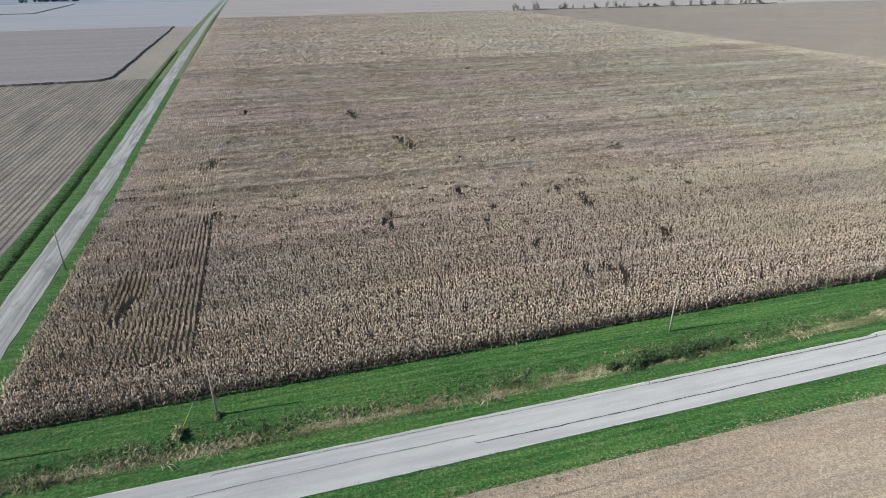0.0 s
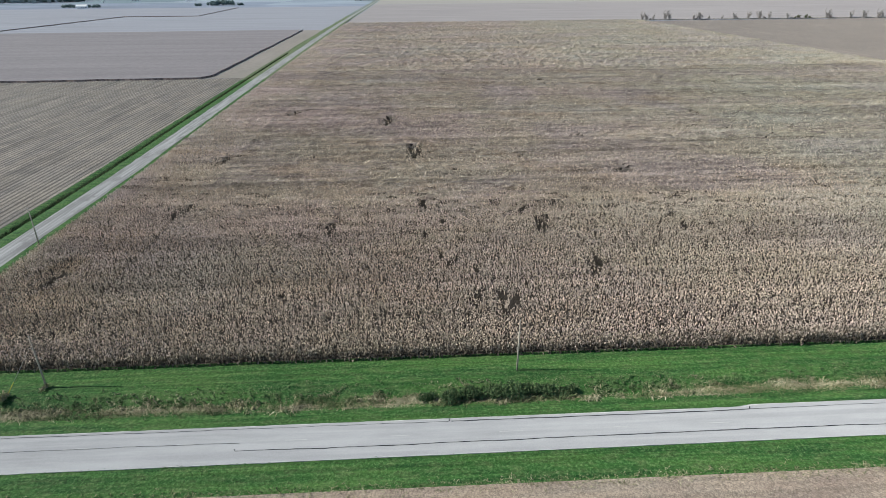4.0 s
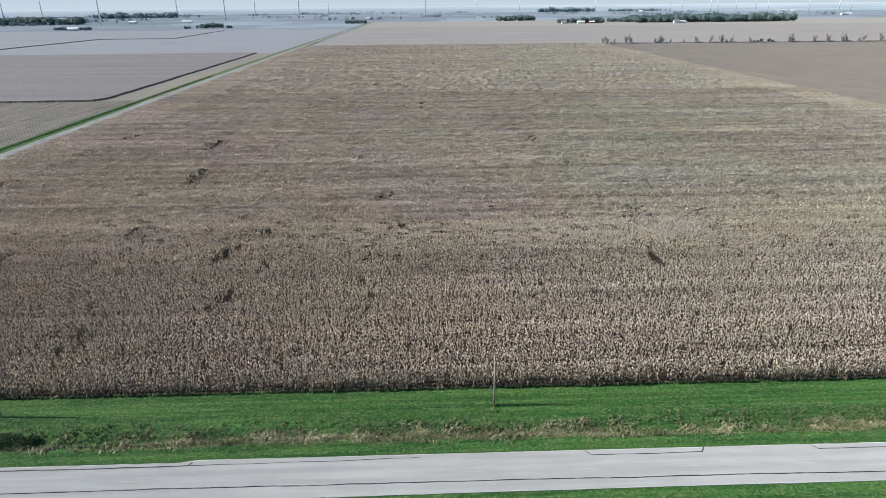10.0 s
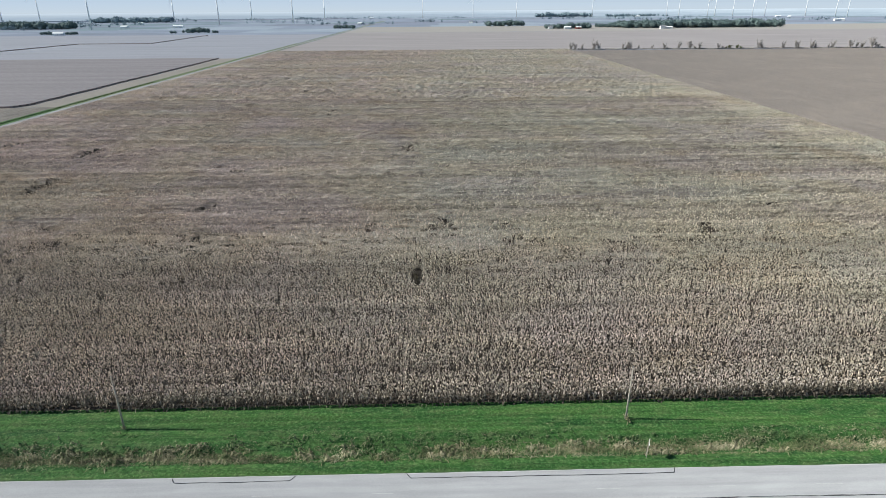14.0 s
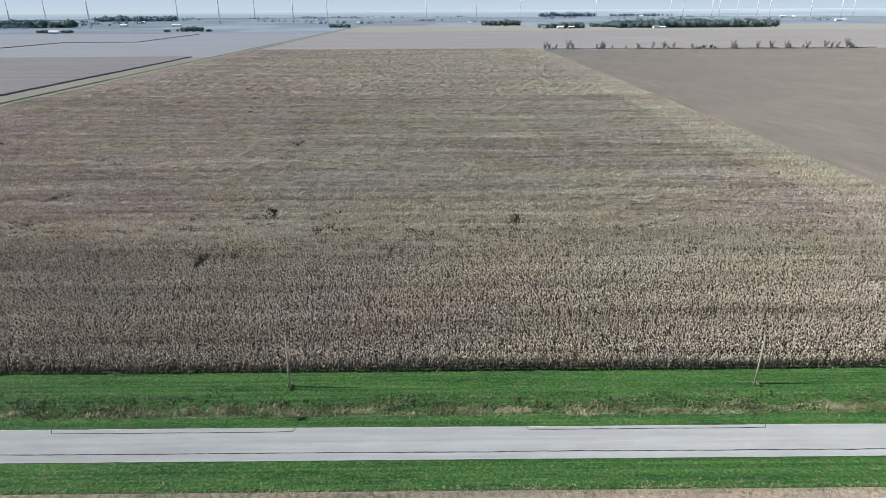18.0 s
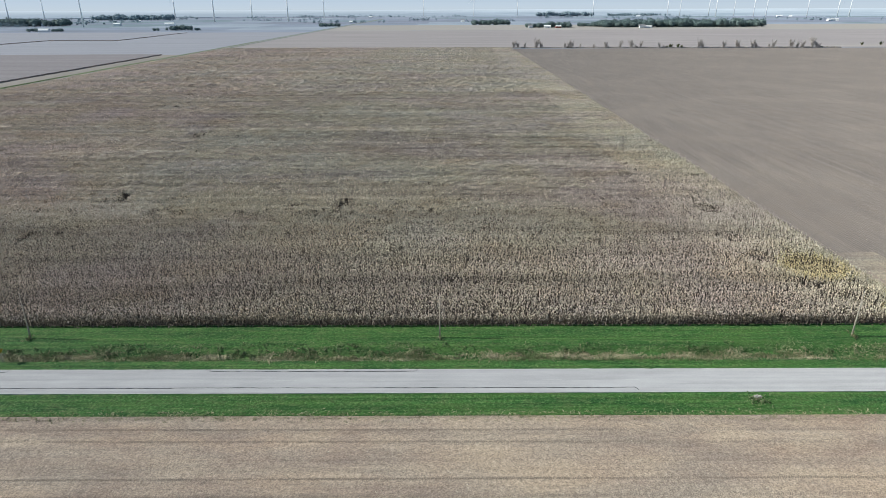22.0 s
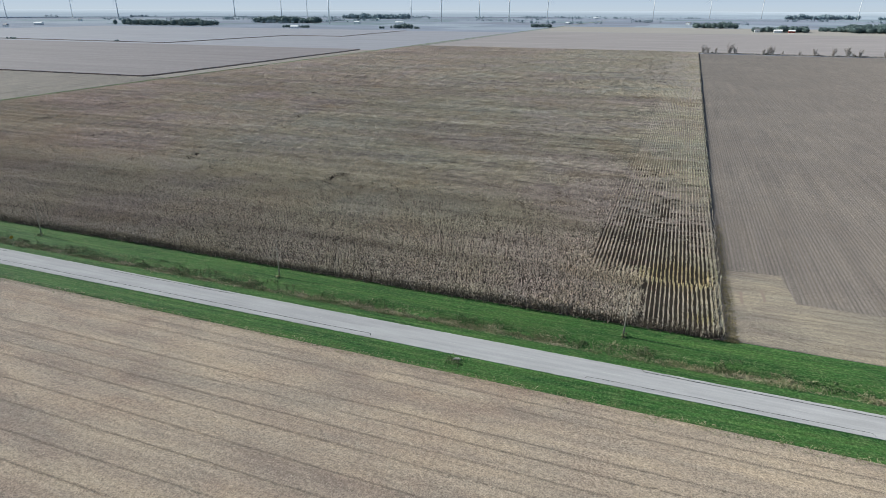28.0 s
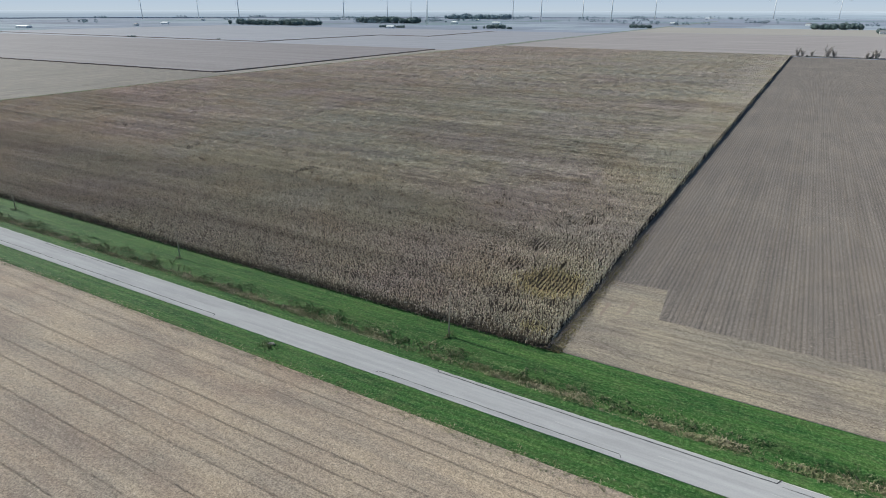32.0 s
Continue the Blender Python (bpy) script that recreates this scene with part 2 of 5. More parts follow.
def grass_material(name="mown_grass", dry=0.0):
    s = Shader(name, 0.8)
    big = s.noise(s.place(0.05, 0.5), 1.0, 4, 0.65)
    mid = s.noise(s.place(0.45, 1.1), 1.0, 4, 0.65)
    fine = s.noise(s.place(), 2.6, 5, 0.8)
    base = s.ramp(big, (0.38, (0.022, 0.071, 0.019)), (0.5, (0.037, 0.103, 0.025)), (0.62, (0.055, 0.12, 0.03)))
    base = s.mix(s.ramp(mid, (0.47, GREY(0)), (0.62, GREY(0.7))), base, (0.08, 0.122, 0.044))
    base = s.mix(s.ramp(fine, (0.53, GREY(0)), (0.64, GREY(0.6))), base, (0.118, 0.158, 0.07))
    base = s.mix(1.0, base, s.ramp(fine, (0.38, GREY(0.55)), (0.6, GREY(1.25))), "MULTIPLY")
    base = s.mix(1.0, base, s.ramp(s.noise(s.place(0.012, 1.5), 1.0, 4, 0.7), (0.4, (0.78, 0.86, 0.84)), (0.6, (1.25, 1.26, 1.28))), "MULTIPLY")
    if dry:
        base = s.mix(s.ramp(mid, (0.38, GREY(0)), (0.6, GREY(dry))), base, (0.25, 0.22, 0.16))
    s.color(base)
    return s.bump(fine, 0.8, 0.12).m


def asphalt_material():
    s = Shader("worn_chip_seal", 0.85)
    lane = s.noise(s.place(0.03, 1.1), 1.0, 3, 0.55)
    patch = s.noise(s.place(0.12, 0.5), 1.0, 4, 0.6, 0.4)
    fine = s.noise(s.place(), 9.0, 4, 0.8)
    base = s.ramp(lane, (0.4, (0.332, 0.329, 0.337)), (0.6, (0.372, 0.369, 0.375)))
    base = s.mix(1.0, base, s.ramp(patch, (0.3, GREY(0.9)), (0.7, GREY(1.06))), "MULTIPLY")
    s.color(s.mix(1.0, base, s.ramp(fine, (0.3, GREY(0.88)), (0.7, GREY(1.1))), "MULTIPLY"))
    return s.bump(fine, 0.3, 0.01).m


def gravel_material():
    s = Shader("pale_gravel", 0.9)
    track = s.noise(s.place(1.3, 0.03), 1.0, 3, 0.6)
    blot = s.noise(s.place(0.35, 0.12), 1.0, 4, 0.65)
    fine = s.noise(s.place(), 7.0, 4, 0.8)
    base = s.ramp(track, (0.4, (0.215, 0.213, 0.215)), (0.6, (0.35, 0.347, 0.346)))
    base = s.mix(s.ramp(blot, (0.52, GREY(0)), (0.64, GREY(0.85))), base, (0.19, 0.183, 0.185))
    s.color(s.mix(1.0, base, s.ramp(fine, (0.3, GREY(0.8)), (0.7, GREY(1.12))), "MULTIPLY"))
    return s.bump(fine, 0.4, 0.02).m


def leafy_material(name, *stops, roughness=0.7, drift=0.0):
    """Leaf colours that differ from leaf to leaf and, with drift, from patch to patch."""
    s = Shader(name, roughness)
    fac = s.island()
    if drift:
        fac = s.mix(drift, fac, s.ramp(s.noise(s.place(0.12, 0.5, 0.3), 1.0, 3), (0.38, GREY(0)), (0.62, GREY(1))))
    c = s.ramp(fac, *stops)
    n = s.noise(s.place(0.3, 0.3, 0.3), 1.0, 2)
    s.color(s.mix(1.0, c, s.ramp(n, (0.35, GREY(0.8)), (0.65, GREY(1.2))), "MULTIPLY"))
    return s.thin(0.15).m


M_CORN = corn_leaf_material()
M_SHADELITTER, M_CANOPY = shaded_litter_material(), canopy_material()
# the first is a paler corn leaf copy, with sunlight put into its colour
M_CORNLIT, M_CORNGOLD = corn_leaf_material("lit_corn_leaf", (1.05, 1.07, 1.05)), corn_leaf_material("golden_corn_leaf", (1.03, 1.02, 0.74))
M_SOIL = plain("field_soil", (0.075, 0.06, 0.048), 0.95, vary=0.3)
M_GROUND = ground_material()
M_GRASS, M_GRASSTHIN, M_GRASSDRY = grass_material(), grass_material("thin_grass", 0.6), grass_material("rough_grass", 0.92)
M_ROAD, M_GRAVEL = asphalt_material(), gravel_material()
M_WORNLINE = plain("worn_white_line", (0.5, 0.495, 0.485), 0.8, vary=0.12, scale=1.5)
M_WORNDASH = plain("faint_line_paint", (0.41, 0.407, 0.405), 0.85, vary=0.12, scale=1.5)
M_TAR = plain("crack_sealant", (0.03, 0.03, 0.033), 0.6)
M_STUBBLE_S = stubble_material("bean_stubble_south", (0.262, 0.198, 0.158), (0.33, 0.268, 0.21), 0.76, "x", 0.07, (0.35, 0.285, 0.22))
M_STUBBLE_E = stubble_material("bean_stubble_east", (0.168, 0.142, 0.126), (0.19, 0.162, 0.142), 0.762, "y", 0.12, (0.212, 0.181, 0.157), 0.8, 0.45, 0.18)
M_STUBBLE_W = stubble_material("corn_stubble_west", (0.145, 0.126, 0.113), (0.225, 0.196, 0.168), 1.524, "y", 0.25, (0.2, 0.176, 0.152), 0.3, 0.8, 0.45)
M_HEADLAND = stubble_material("bare_headland", (0.19, 0.157, 0.134), (0.28, 0.24, 0.188), 1.2, "x", 0.12, (0.315, 0.272, 0.206))
# blue in the far fields' colours, most in the fourth, stands in for haze
M_FAR_A = far_field_material("harvested_field_pink", (0.238, 0.213, 0.211), (0.3, 0.27, 0.265))
M_FAR_B = far_field_material("harvested_field_pale", (0.279, 0.260, 0.234), (0.322, 0.295, 0.270))
M_FAR_C = far_field_material("standing_crop_brown", (0.180, 0.159, 0.165), (0.215, 0.193, 0.197))
M_FAR_D = far_field_material("harvested_field_hazed", (0.236, 0.236, 0.262), (0.278, 0.28, 0.311))
M_FAR_E = far_field_material("stubble_strip", (0.212, 0.188, 0.164), (0.249, 0.217, 0.191), sx=0.06, sy=0.01)
M_EDGE = plain("crop_edge", (0.32, 0.25, 0.225), 0.9, vary=0.5, scale=0.6)
M_WEED = leafy_material("dry_weeds", (0.0, (0.062, 0.101, 0.040)), (0.35, (0.144, 0.163, 0.076)), (0.55, (0.258, 0.237, 0.144)), (0.8, (0.37, 0.335, 0.225)), (1.0, (0.53, 0.49, 0.35)), drift=0.5)
M_WEEDGREEN = leafy_material("green_weeds", (0.0, (0.05, 0.104, 0.038)), (0.5, (0.12, 0.172, 0.075)), (0.8, (0.22, 0.23, 0.135)), (1.0, (0.400, 0.354, 0.241)), drift=0.4)
M_SHRUB = leafy_material("shrub_leaf", (0.0, (0.029, 0.058, 0.026)), (0.6, (0.064, 0.112, 0.048)), (1.0, (0.160, 0.200, 0.096)))
M_DITCH = leafy_material("ditch_blade", (0.0, (0.030, 0.057, 0.022)), (0.7, (0.060, 0.095, 0.036)), (1.0, (0.140, 0.162, 0.072)))
# blade colour for the corn gaps, dark as the shadow in them
M_GAPSHADE = leafy_material("dark_gap_blade", (0.0, (0.03, 0.028, 0.018)), (0.7, (0.065, 0.055, 0.035)), (1.0, (0.14, 0.11, 0.07)))
M_EDGEWEED = leafy_material("edge_weed", (0.0, (0.11, 0.11, 0.045)), (0.6, (0.24, 0.2, 0.09)), (1.0, (0.38, 0.31, 0.18)))
M_TREELEAF = leafy_material("oak_leaf", (0.0, (0.057, 0.081, 0.044)), (0.5, (0.104, 0.135, 0.070)), (0.85, (0.190, 0.180, 0.100)), (1.0, (0.285, 0.207, 0.120)))
# leaves of far woods: distance haze is mixed into both colours
M_FARLEAF = leafy_material("hazed_leaf", (0.0, (0.1, 0.145, 0.145)), (0.5, (0.125, 0.175, 0.17)), (1.0, (0.155, 0.205, 0.195)))
M_HAZYLEAF = leafy_material("far_hazed_leaf", (0.0, (0.17, 0.235, 0.275)), (0.5, (0.205, 0.275, 0.31)), (1.0, (0.25, 0.32, 0.35)))
M_TURF = leafy_material("grass_blade", (0.0, (0.024, 0.083, 0.022)), (0.5, (0.055, 0.148, 0.037)), (0.9, (0.118, 0.2, 0.08)), (1.0, (0.364, 0.394, 0.205)), drift=0.55)
M_TWIG = leafy_material("bare_twigs", (0.0, (0.3, 0.275, 0.255)), (0.7, (0.46, 0.42, 0.39)), (1.0, (0.62, 0.56, 0.52)))
M_BARK = plain("bark", (0.15, 0.12, 0.095), 0.9, vary=0.3)
M_PALEBARK = plain("pale_bark", (0.34, 0.31, 0.285), 0.9, vary=0.2)
M_POLE = plain("weathered_pole", (0.36, 0.325, 0.27), 0.85, vary=0.25)
M_PORCELAIN = plain("insulator_glaze", (0.3, 0.3, 0.3), 0.25)
M_STEEL = plain("galvanised_steel", (0.5, 0.51, 0.52), 0.45, 0.6)
M_WHITE = plain("white_paint", (0.8, 0.8, 0.79), 0.5, vary=0.05)
M_YELLOW = plain("yellow_plastic", (0.62, 0.5, 0.06), 0.5)
M_ROOF = plain("grey_roof", (0.22, 0.22, 0.23), 0.7)
M_REDBARN = plain("red_barn_paint", (0.3, 0.06, 0.045), 0.7)
M_WINDOW = plain("dark_glass", (0.02, 0.025, 0.03), 0.1)
M_CONCRETE = plain("pale_concrete", (0.310, 0.298, 0.279), 0.9, vary=0.25, scale=6)
M_CARPAINT = plain("dark_blue_car_paint", (0.012, 0.014, 0.022), 0.18, 0.3, vary=0.03)
M_RUBBER = plain("rubber", (0.02, 0.02, 0.02), 0.9)
# soil colours of the tyre prints, darkened for the shadow inside them
M_TREAD = plain("pressed_soil", (0.222, 0.18, 0.145), 0.95, vary=0.2)
M_TREADDARK = plain("shadowed_soil", (0.105, 0.086, 0.07), 0.95, vary=0.3)
M_SCRAPE = plain("scraped_subsoil", (0.25, 0.2, 0.165), 0.95, vary=0.1)
M_SIGNBACK = plain("sign_back", (0.82, 0.82, 0.82), 0.5)
# lower corn leaves: shade at the foot of the corn put into colour
M_SHADELEAF = leafy_material("shaded_lower_leaf", (0.0, (0.072, 0.061, 0.046)), (0.6, (0.174, 0.142, 0.111)), (1.0, (0.348, 0.284, 0.221)))
M_CHAFF = leafy_material("bean_chaff", (0.0, (0.17, 0.145, 0.115)), (0.4, (0.25, 0.21, 0.17)), (0.7, (0.36, 0.31, 0.25)), (1.0, (0.5, 0.44, 0.36)))
# sign yellow, darkened in colour for the shaded side
M_SIGNFACE = plain("shaded_yellow_face", (0.3, 0.21, 0.03), 0.6, vary=0.1)
M_LAMP = plain("lamp_lens", (0.45, 0.06, 0.05), 0.2)

# ---- mesh helpers ----


def mesh_of(name, verts, faces, *mats, index=None, smooth=False):
    """A mesh from numpy arrays: verts (n, 3), faces (m, 3 or 4)."""
    me = bpy.data.meshes.new(name)
    verts, faces = np.asarray(verts, np.float32), np.asarray(faces, np.int32)
    side = faces.shape[1]
    me.vertices.add(len(verts))
    me.vertices.foreach_set("co", verts.ravel())
    me.loops.add(faces.size)
    me.loops.foreach_set("vertex_index", faces.ravel())
    me.polygons.add(len(faces))
    me.polygons.foreach_set("loop_start", np.arange(0, faces.size, side, dtype=np.int32))
    for m in mats:
        me.materials.append(m)
    if index is not None:
        me.polygons.foreach_set("material_index", np.asarray(index, np.int32))
    me.polygons.foreach_set("use_smooth", np.full(len(faces), smooth))
    me.update(calc_edges=True)
    return me


def part(name, bm, material, parent=None, label="", smooth=False):
    """Links a bmesh as one mesh object, under a thing or a part if given."""
    me = bpy.data.meshes.new(name)
    bmesh.ops.recalc_face_normals(bm, faces=bm.faces)
    bm.to_mesh(me)
    bm.free()
    me.materials.append(material)
    if smooth:
        me.polygons.foreach_set("use_smooth", np.full(len(me.polygons), True))
    ob = new(name, me)
    if parent:
        ob.parent = parent
    if label:
        ob["label"] = label
    return ob


def piece(name, me, parent=None, label=""):
    ob = new(name, me)
    if parent:
        ob.parent = parent
    if label:
        ob["label"] = label
    return ob


def box(bm, x0, x1, y0, y1, z0, z1, bevel=0.0):
    r = bmesh.ops.create_cube(bm, size=1.0)
    for v in r["verts"]:
        v.co = Vector(((x0 + x1) / 2 + v.co.x * (x1 - x0), (y0 + y1) / 2 + v.co.y * (y1 - y0), (z0 + z1) / 2 + v.co.z * (z1 - z0)))
    if bevel:
        edges = list({e for v in r["verts"] for e in v.link_edges})
        bmesh.ops.bevel(bm, geom=edges, offset=bevel, segments=2, affect="EDGES")
    return bm


def rod(bm, a, b, ra, rb, sides=8):
    """A tapered rod from a to b."""
    a, b = Vector(a), Vector(b)
    r = bmesh.ops.create_cone(bm, cap_ends=True, segments=sides, radius1=ra, radius2=rb, depth=(b - a).length)
    m = Matrix.Translation((a + b) / 2) @ (b - a).to_track_quat("Z", "Y").to_matrix().to_4x4()
    bmesh.ops.transform(bm, matrix=m, verts=r["verts"])
    return bm


def sheet(name, corners, z, material, label, category="field", kind="structure", thick=0.0):
    """A flat patch from plan corners."""
    bm = bmesh.new()
    vs = [bm.verts.new((x, y, z)) for x, y in corners]
    f = bm.faces.new(vs)
    if thick:
        r = bmesh.ops.extrude_face_region(bm, geom=[f])
        bmesh.ops.translate(bm, vec=(0, 0, -thick), verts=[v for v in r["geom"] if isinstance(v, bmesh.types.BMVert)])
    ob = part(name, bm, material)
    return tagged(ob, label, category, kind=kind)


rng = np.random.default_rng(7)


def blades(n, x, y, z, size, material, name, spread=0.5, up=0.8, width=0.12, count=4, droop=0.3):
    """Tufts of bent blades as one mesh: count kites of two triangles for each tuft at x, y, z."""
    a = rng.uniform(0, 2 * math.pi, (n, count))
    s = size[:, None] * rng.uniform(0.65, 1.15, (n, count))
    out = s * spread * rng.uniform(0.3, 1.0, (n, count))
    top = s * up * rng.uniform(0.6, 1.1, (n, count))
    w = s * width
    ca, sa = np.cos(a), np.sin(a)
    X, Y, Z = (np.repeat(v[:, None], count, 1) for v in (x, y, z))
    P0 = np.stack([X, Y, Z], -1)
    mid = np.stack([X + ca * out * 0.5, Y + sa * out * 0.5, Z + top], -1)
    off = np.stack([-sa * w, ca * w, 0 * w], -1)
    P3 = np.stack([X + ca * out, Y + sa * out, Z + top * (1 - droop)], -1)
    V = np.stack([P0, mid + off, P3, mid - off], 2).reshape(-1, 3)
    F = np.arange(len(V)).reshape(-1, 4)
    F = np.concatenate([F[:, [0, 1, 3]], F[:, [1, 2, 3]]])
    return mesh_of(name, V, F, material)


# ---- ground, roads, verges ----


def side_road_x(y):
    return np.interp(np.asarray(y, float), (0, 110, 200, 350, 530, 755, 1400, 3400), (-216.9, -217.1, -219.2, -222.2, -225.2, -228.0, -231.0, -246.0))


def corn_east_x(y):
    return 144.6 + 0.0125 * np.maximum(np.asarray(y, float) - 60.0, 0.0)


def ditch_depth(x, y):
    """The roadside ditch north of the road, which stops at the junction."""
    away = np.clip((np.abs(x + 218.0) - 9.0) / 8.0, 0, 1)
    return -0.62 * away * np.exp(-(((y - 6.9) / 1.5) ** 2))


def build_ground():
    xs = np.concatenate([[-4700, -3000, -1500, -800, -500], np.arange(-400, 401, 4), [500, 800, 1500, 3000, 4700]]).astype(float)
    ys = np.concatenate([[-4700, -2000, -600, -200, -60, -8.2, -7.4, -5.5, -3.6, -3.2, 2.8, 3.4, 4.2, 5.0, 5.6, 6.2, 6.8, 7.4, 8.0, 8.6, 9.4, 10.5, 12, 13.5, 15.0, 16.2, 30, 60, 200, 400, 760, 1000, 1600, 2500, 3500, 4700]]).astype(float)
    X, Y = np.meshgrid(xs, ys)
    Z = ditch_depth(X, Y)
    Z = np.where((Y > 17) & (Y < 780) & (X < -213) & (X > -238), -0.75, Z)
    near = (Y > 3.0) & (Y < 15.5)
    Z = Z + np.where(near, rng.uniform(-0.05, 0.05, X.shape), 0) - 0.03
    V = np.stack([X, Y, Z], -1).reshape(-1, 3)
    nx = len(xs)
    i, j = np.meshgrid(np.arange(nx - 1), np.arange(len(ys) - 1))
    a = (j * nx + i).ravel()
    F = np.stack([a, a + 1, a + nx + 1, a + nx], -1)
    yc = ((ys[:-1] + ys[1:]) / 2)[j].ravel()
    index = np.where((yc > -8.2) & (yc < 16.2), 1, 0)
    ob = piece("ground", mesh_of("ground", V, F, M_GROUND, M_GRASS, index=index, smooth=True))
    tagged(ob, "flat farmland with mown green verges and a shallow ditch", "ground", kind="structure")


build_ground()


def road_north(x):
    return np.interp(x, (-190, -98.2, -97.6, 0, 40, 150), (2.45, 2.5, 2.85, 2.8, 2.66, 2.55))


def road_south(x):
    return np.interp(x, (-170, -105, -45, 60, 150), (-3.65, -3.35, -3.1, -3.15, -3.0))


def road_strip(name, xs, z, material, label, crown=0.06, ragged=0.028):
    """The main road: a slab with a crown, ragged edges and a real step."""
    ts = np.array([0, 0.0, 0.12, 0.5, 0.88, 1.0, 1.0])
    lift = np.array([-0.12, 0, 0.4 * crown, crown, 0.4 * crown, 0, -0.12])
    V = []
    for x in xs:
        e0, e1 = road_south(x) + rng.normal(0, ragged), road_north(x) + rng.normal(0, ragged)
        for t, l in zip(ts, lift):
            V.append((x, e0 + (e1 - e0) * t, z + l))
    n, m = len(xs), len(ts)
    F = [(i * m + k, (i + 1) * m + k, (i + 1) * m + k + 1, i * m + k + 1) for i in range(n - 1) for k in range(m - 1)]
    ob = piece(name, mesh_of(name, V, F, material))
    return tagged(ob, label, "road", kind="structure")


road_strip("road", np.concatenate([np.arange(-900, -420, 20.0), np.arange(-420, 420, 1.5), np.arange(420, 901, 20.0)]), 0.03, M_ROAD, "pale grey chip-sealed country road with sealed cracks")


def edge_strip(name, edge, inward, label, material):
    xs = np.arange(-420, 420, 1.2)
    w = np.clip(rng.normal(0.55, 0.5, len(xs)), 0.0, 1.3)
    y0 = edge(xs)
    V = np.concatenate([np.stack([xs, y0, np.full(len(xs), 0.042)], -1), np.stack([xs, y0 + inward * w, np.full(len(xs), 0.046)], -1)])
    n = len(xs)
    k = np.arange(n - 1)
    ob = piece(name, mesh_of(name, V, np.stack([k, k + 1, k + n + 1, k + n], -1), material))
    tagged(ob, label, "road edge", kind="structure")


def centre_dashes():
    """Worn remains of a broken centre line."""
    V, F = [], []
    for x0 in np.arange(-300, 320, 12.2):
        if rng.uniform() < 0.8:
            a, c, s = rng.uniform(0, 0.8), rng.uniform(2.0, 3.0), len(V)
            V += [(x0 + a, -0.27, 0.098), (x0 + a + c, -0.27, 0.098), (x0 + a + c, -0.18, 0.098), (x0 + a, -0.18, 0.098)]
            F.append((s, s + 1, s + 2, s + 3))
    ob = piece("centre_line", mesh_of("centre_line", V, F, M_WORNDASH))
    tagged(ob, "faint worn dashes along the middle of the road", "road marking", kind="structure")


edge_strip("north_road_edge", road_north, -0.12, "thin pale worn edge of the road", M_WORNLINE)
edge_strip("south_road_edge", road_south, 0.12, "thin pale worn edge of the road", M_WORNDASH)
centre_dashes()


def side_road():
    ys = np.concatenate([np.arange(0.5, 60, 2.0), np.arange(60, 300, 4.0), np.arange(300, 1000, 25.0), np.arange(1000, 3400, 100.0)])
    V, F = [], []
    for k, y in enumerate(ys):
        flare = 5.5 * math.exp(-max(y - 2.0, 0) / 3.5)
        c = float(side_road_x(y))
        a, b = c - 2.6 - flare + rng.normal(0, 0.09), c + 2.6 + flare + rng.normal(0, 0.09)
        V += [(a, y, -0.1), (a, y, 0.02), ((a + b) / 2, y, 0.09), (b, y, 0.02), (b, y, -0.1)]
        if k:
            o = (k - 1) * 5
            F += [(o + q, o + q + 1, o + q + 6, o + q + 5) for q in range(4)]
    ob = piece("side_road", mesh_of("side_road", V, F, M_GRAVEL))
    tagged(ob, "pale gravel farm lane running away between the fields", "road", kind="structure")
    for name, d0, d1 in (("side_verge_west", -9.3, -2.6), ("side_verge_east", 2.6, 5.6)):
        V, F = [], []
        ds = np.linspace(d0, d1, 8)
        for k, y in enumerate(ys[ys > 14]):
            c = float(side_road_x(y))
            for d in ds:
                dip = (-0.6 if y < 420 else -0.25) * math.exp(-(((d + 6.6) / 0.8) ** 2))
                V.append((c + d + rng.normal(0, 0.12), y, dip + 0.03 + (rng.normal(0, 0.03) if d0 < d < d1 else -0.04)))
            if k:
                o = (k - 1) * 8
                F += [(o + q, o + q + 1, o + q + 9, o + q + 8) for q in range(7)]
        far = np.array([(V[q[0]][1] > 280) + (V[q[0]][1] > 470) for q in F], int)
        ob = piece(name, mesh_of(name, V, F, M_GRASS, M_GRASSTHIN, M_GRASSDRY, index=far, smooth=True))
        tagged(ob, "green grass verge beside the gravel lane", "grass", kind="structure")


side_road()

# ---- fields ----
sheet("corn_soil", [(-211.8, 15.8), (145.0, 15.8), (153.6, 756), (-220.8, 756), (-214.2, 224)], -0.005, M_SOIL, "dark soil and litter under the standing corn")
sheet("south_stubble_field", [(-1500, -1200), (1500, -1200), (1500, -8.0), (-1500, -8.0)], 0.0, M_STUBBLE_S, "tan harvested soybean stubble with chaff streaks")
sheet("east_stubble_field", [(144, 16.2), (900, 16.2), (900, 748), (150, 748)], 0.0, M_STUBBLE_E, "grey-brown soybean stubble drilled in long rows")
sheet("bare_headland", [(145.2, 16.3), (700, 16.3), (700, 36.0), (157.2, 34.2), (156.2, 46.8), (145.4, 46.0)], 0.03, M_HEADLAND, "bare tan headland turned over by tractor tyres")
sheet("west_stubble_field", [(-1300, 22), (-226.0, 22), (-226.2, 110), (-228.4, 210), (-230.2, 292), (-1300, 262)], 0.0, M_STUBBLE_W, "striped corn stubble beside the gravel lane")
sheet("lane_side_stubble", [(-256, 292), (-230.2, 292), (-235, 655), (-256, 655)], 0.0, M_FAR_E, "pale stubble strip between standing crop and lane")
sheet("northwest_field", [(-1400, 640), (-235, 655), (-239, 1380), (-1400, 1380)], 0.0, M_FAR_D, "harvested field beyond the lane, coloured blue-grey for haze")
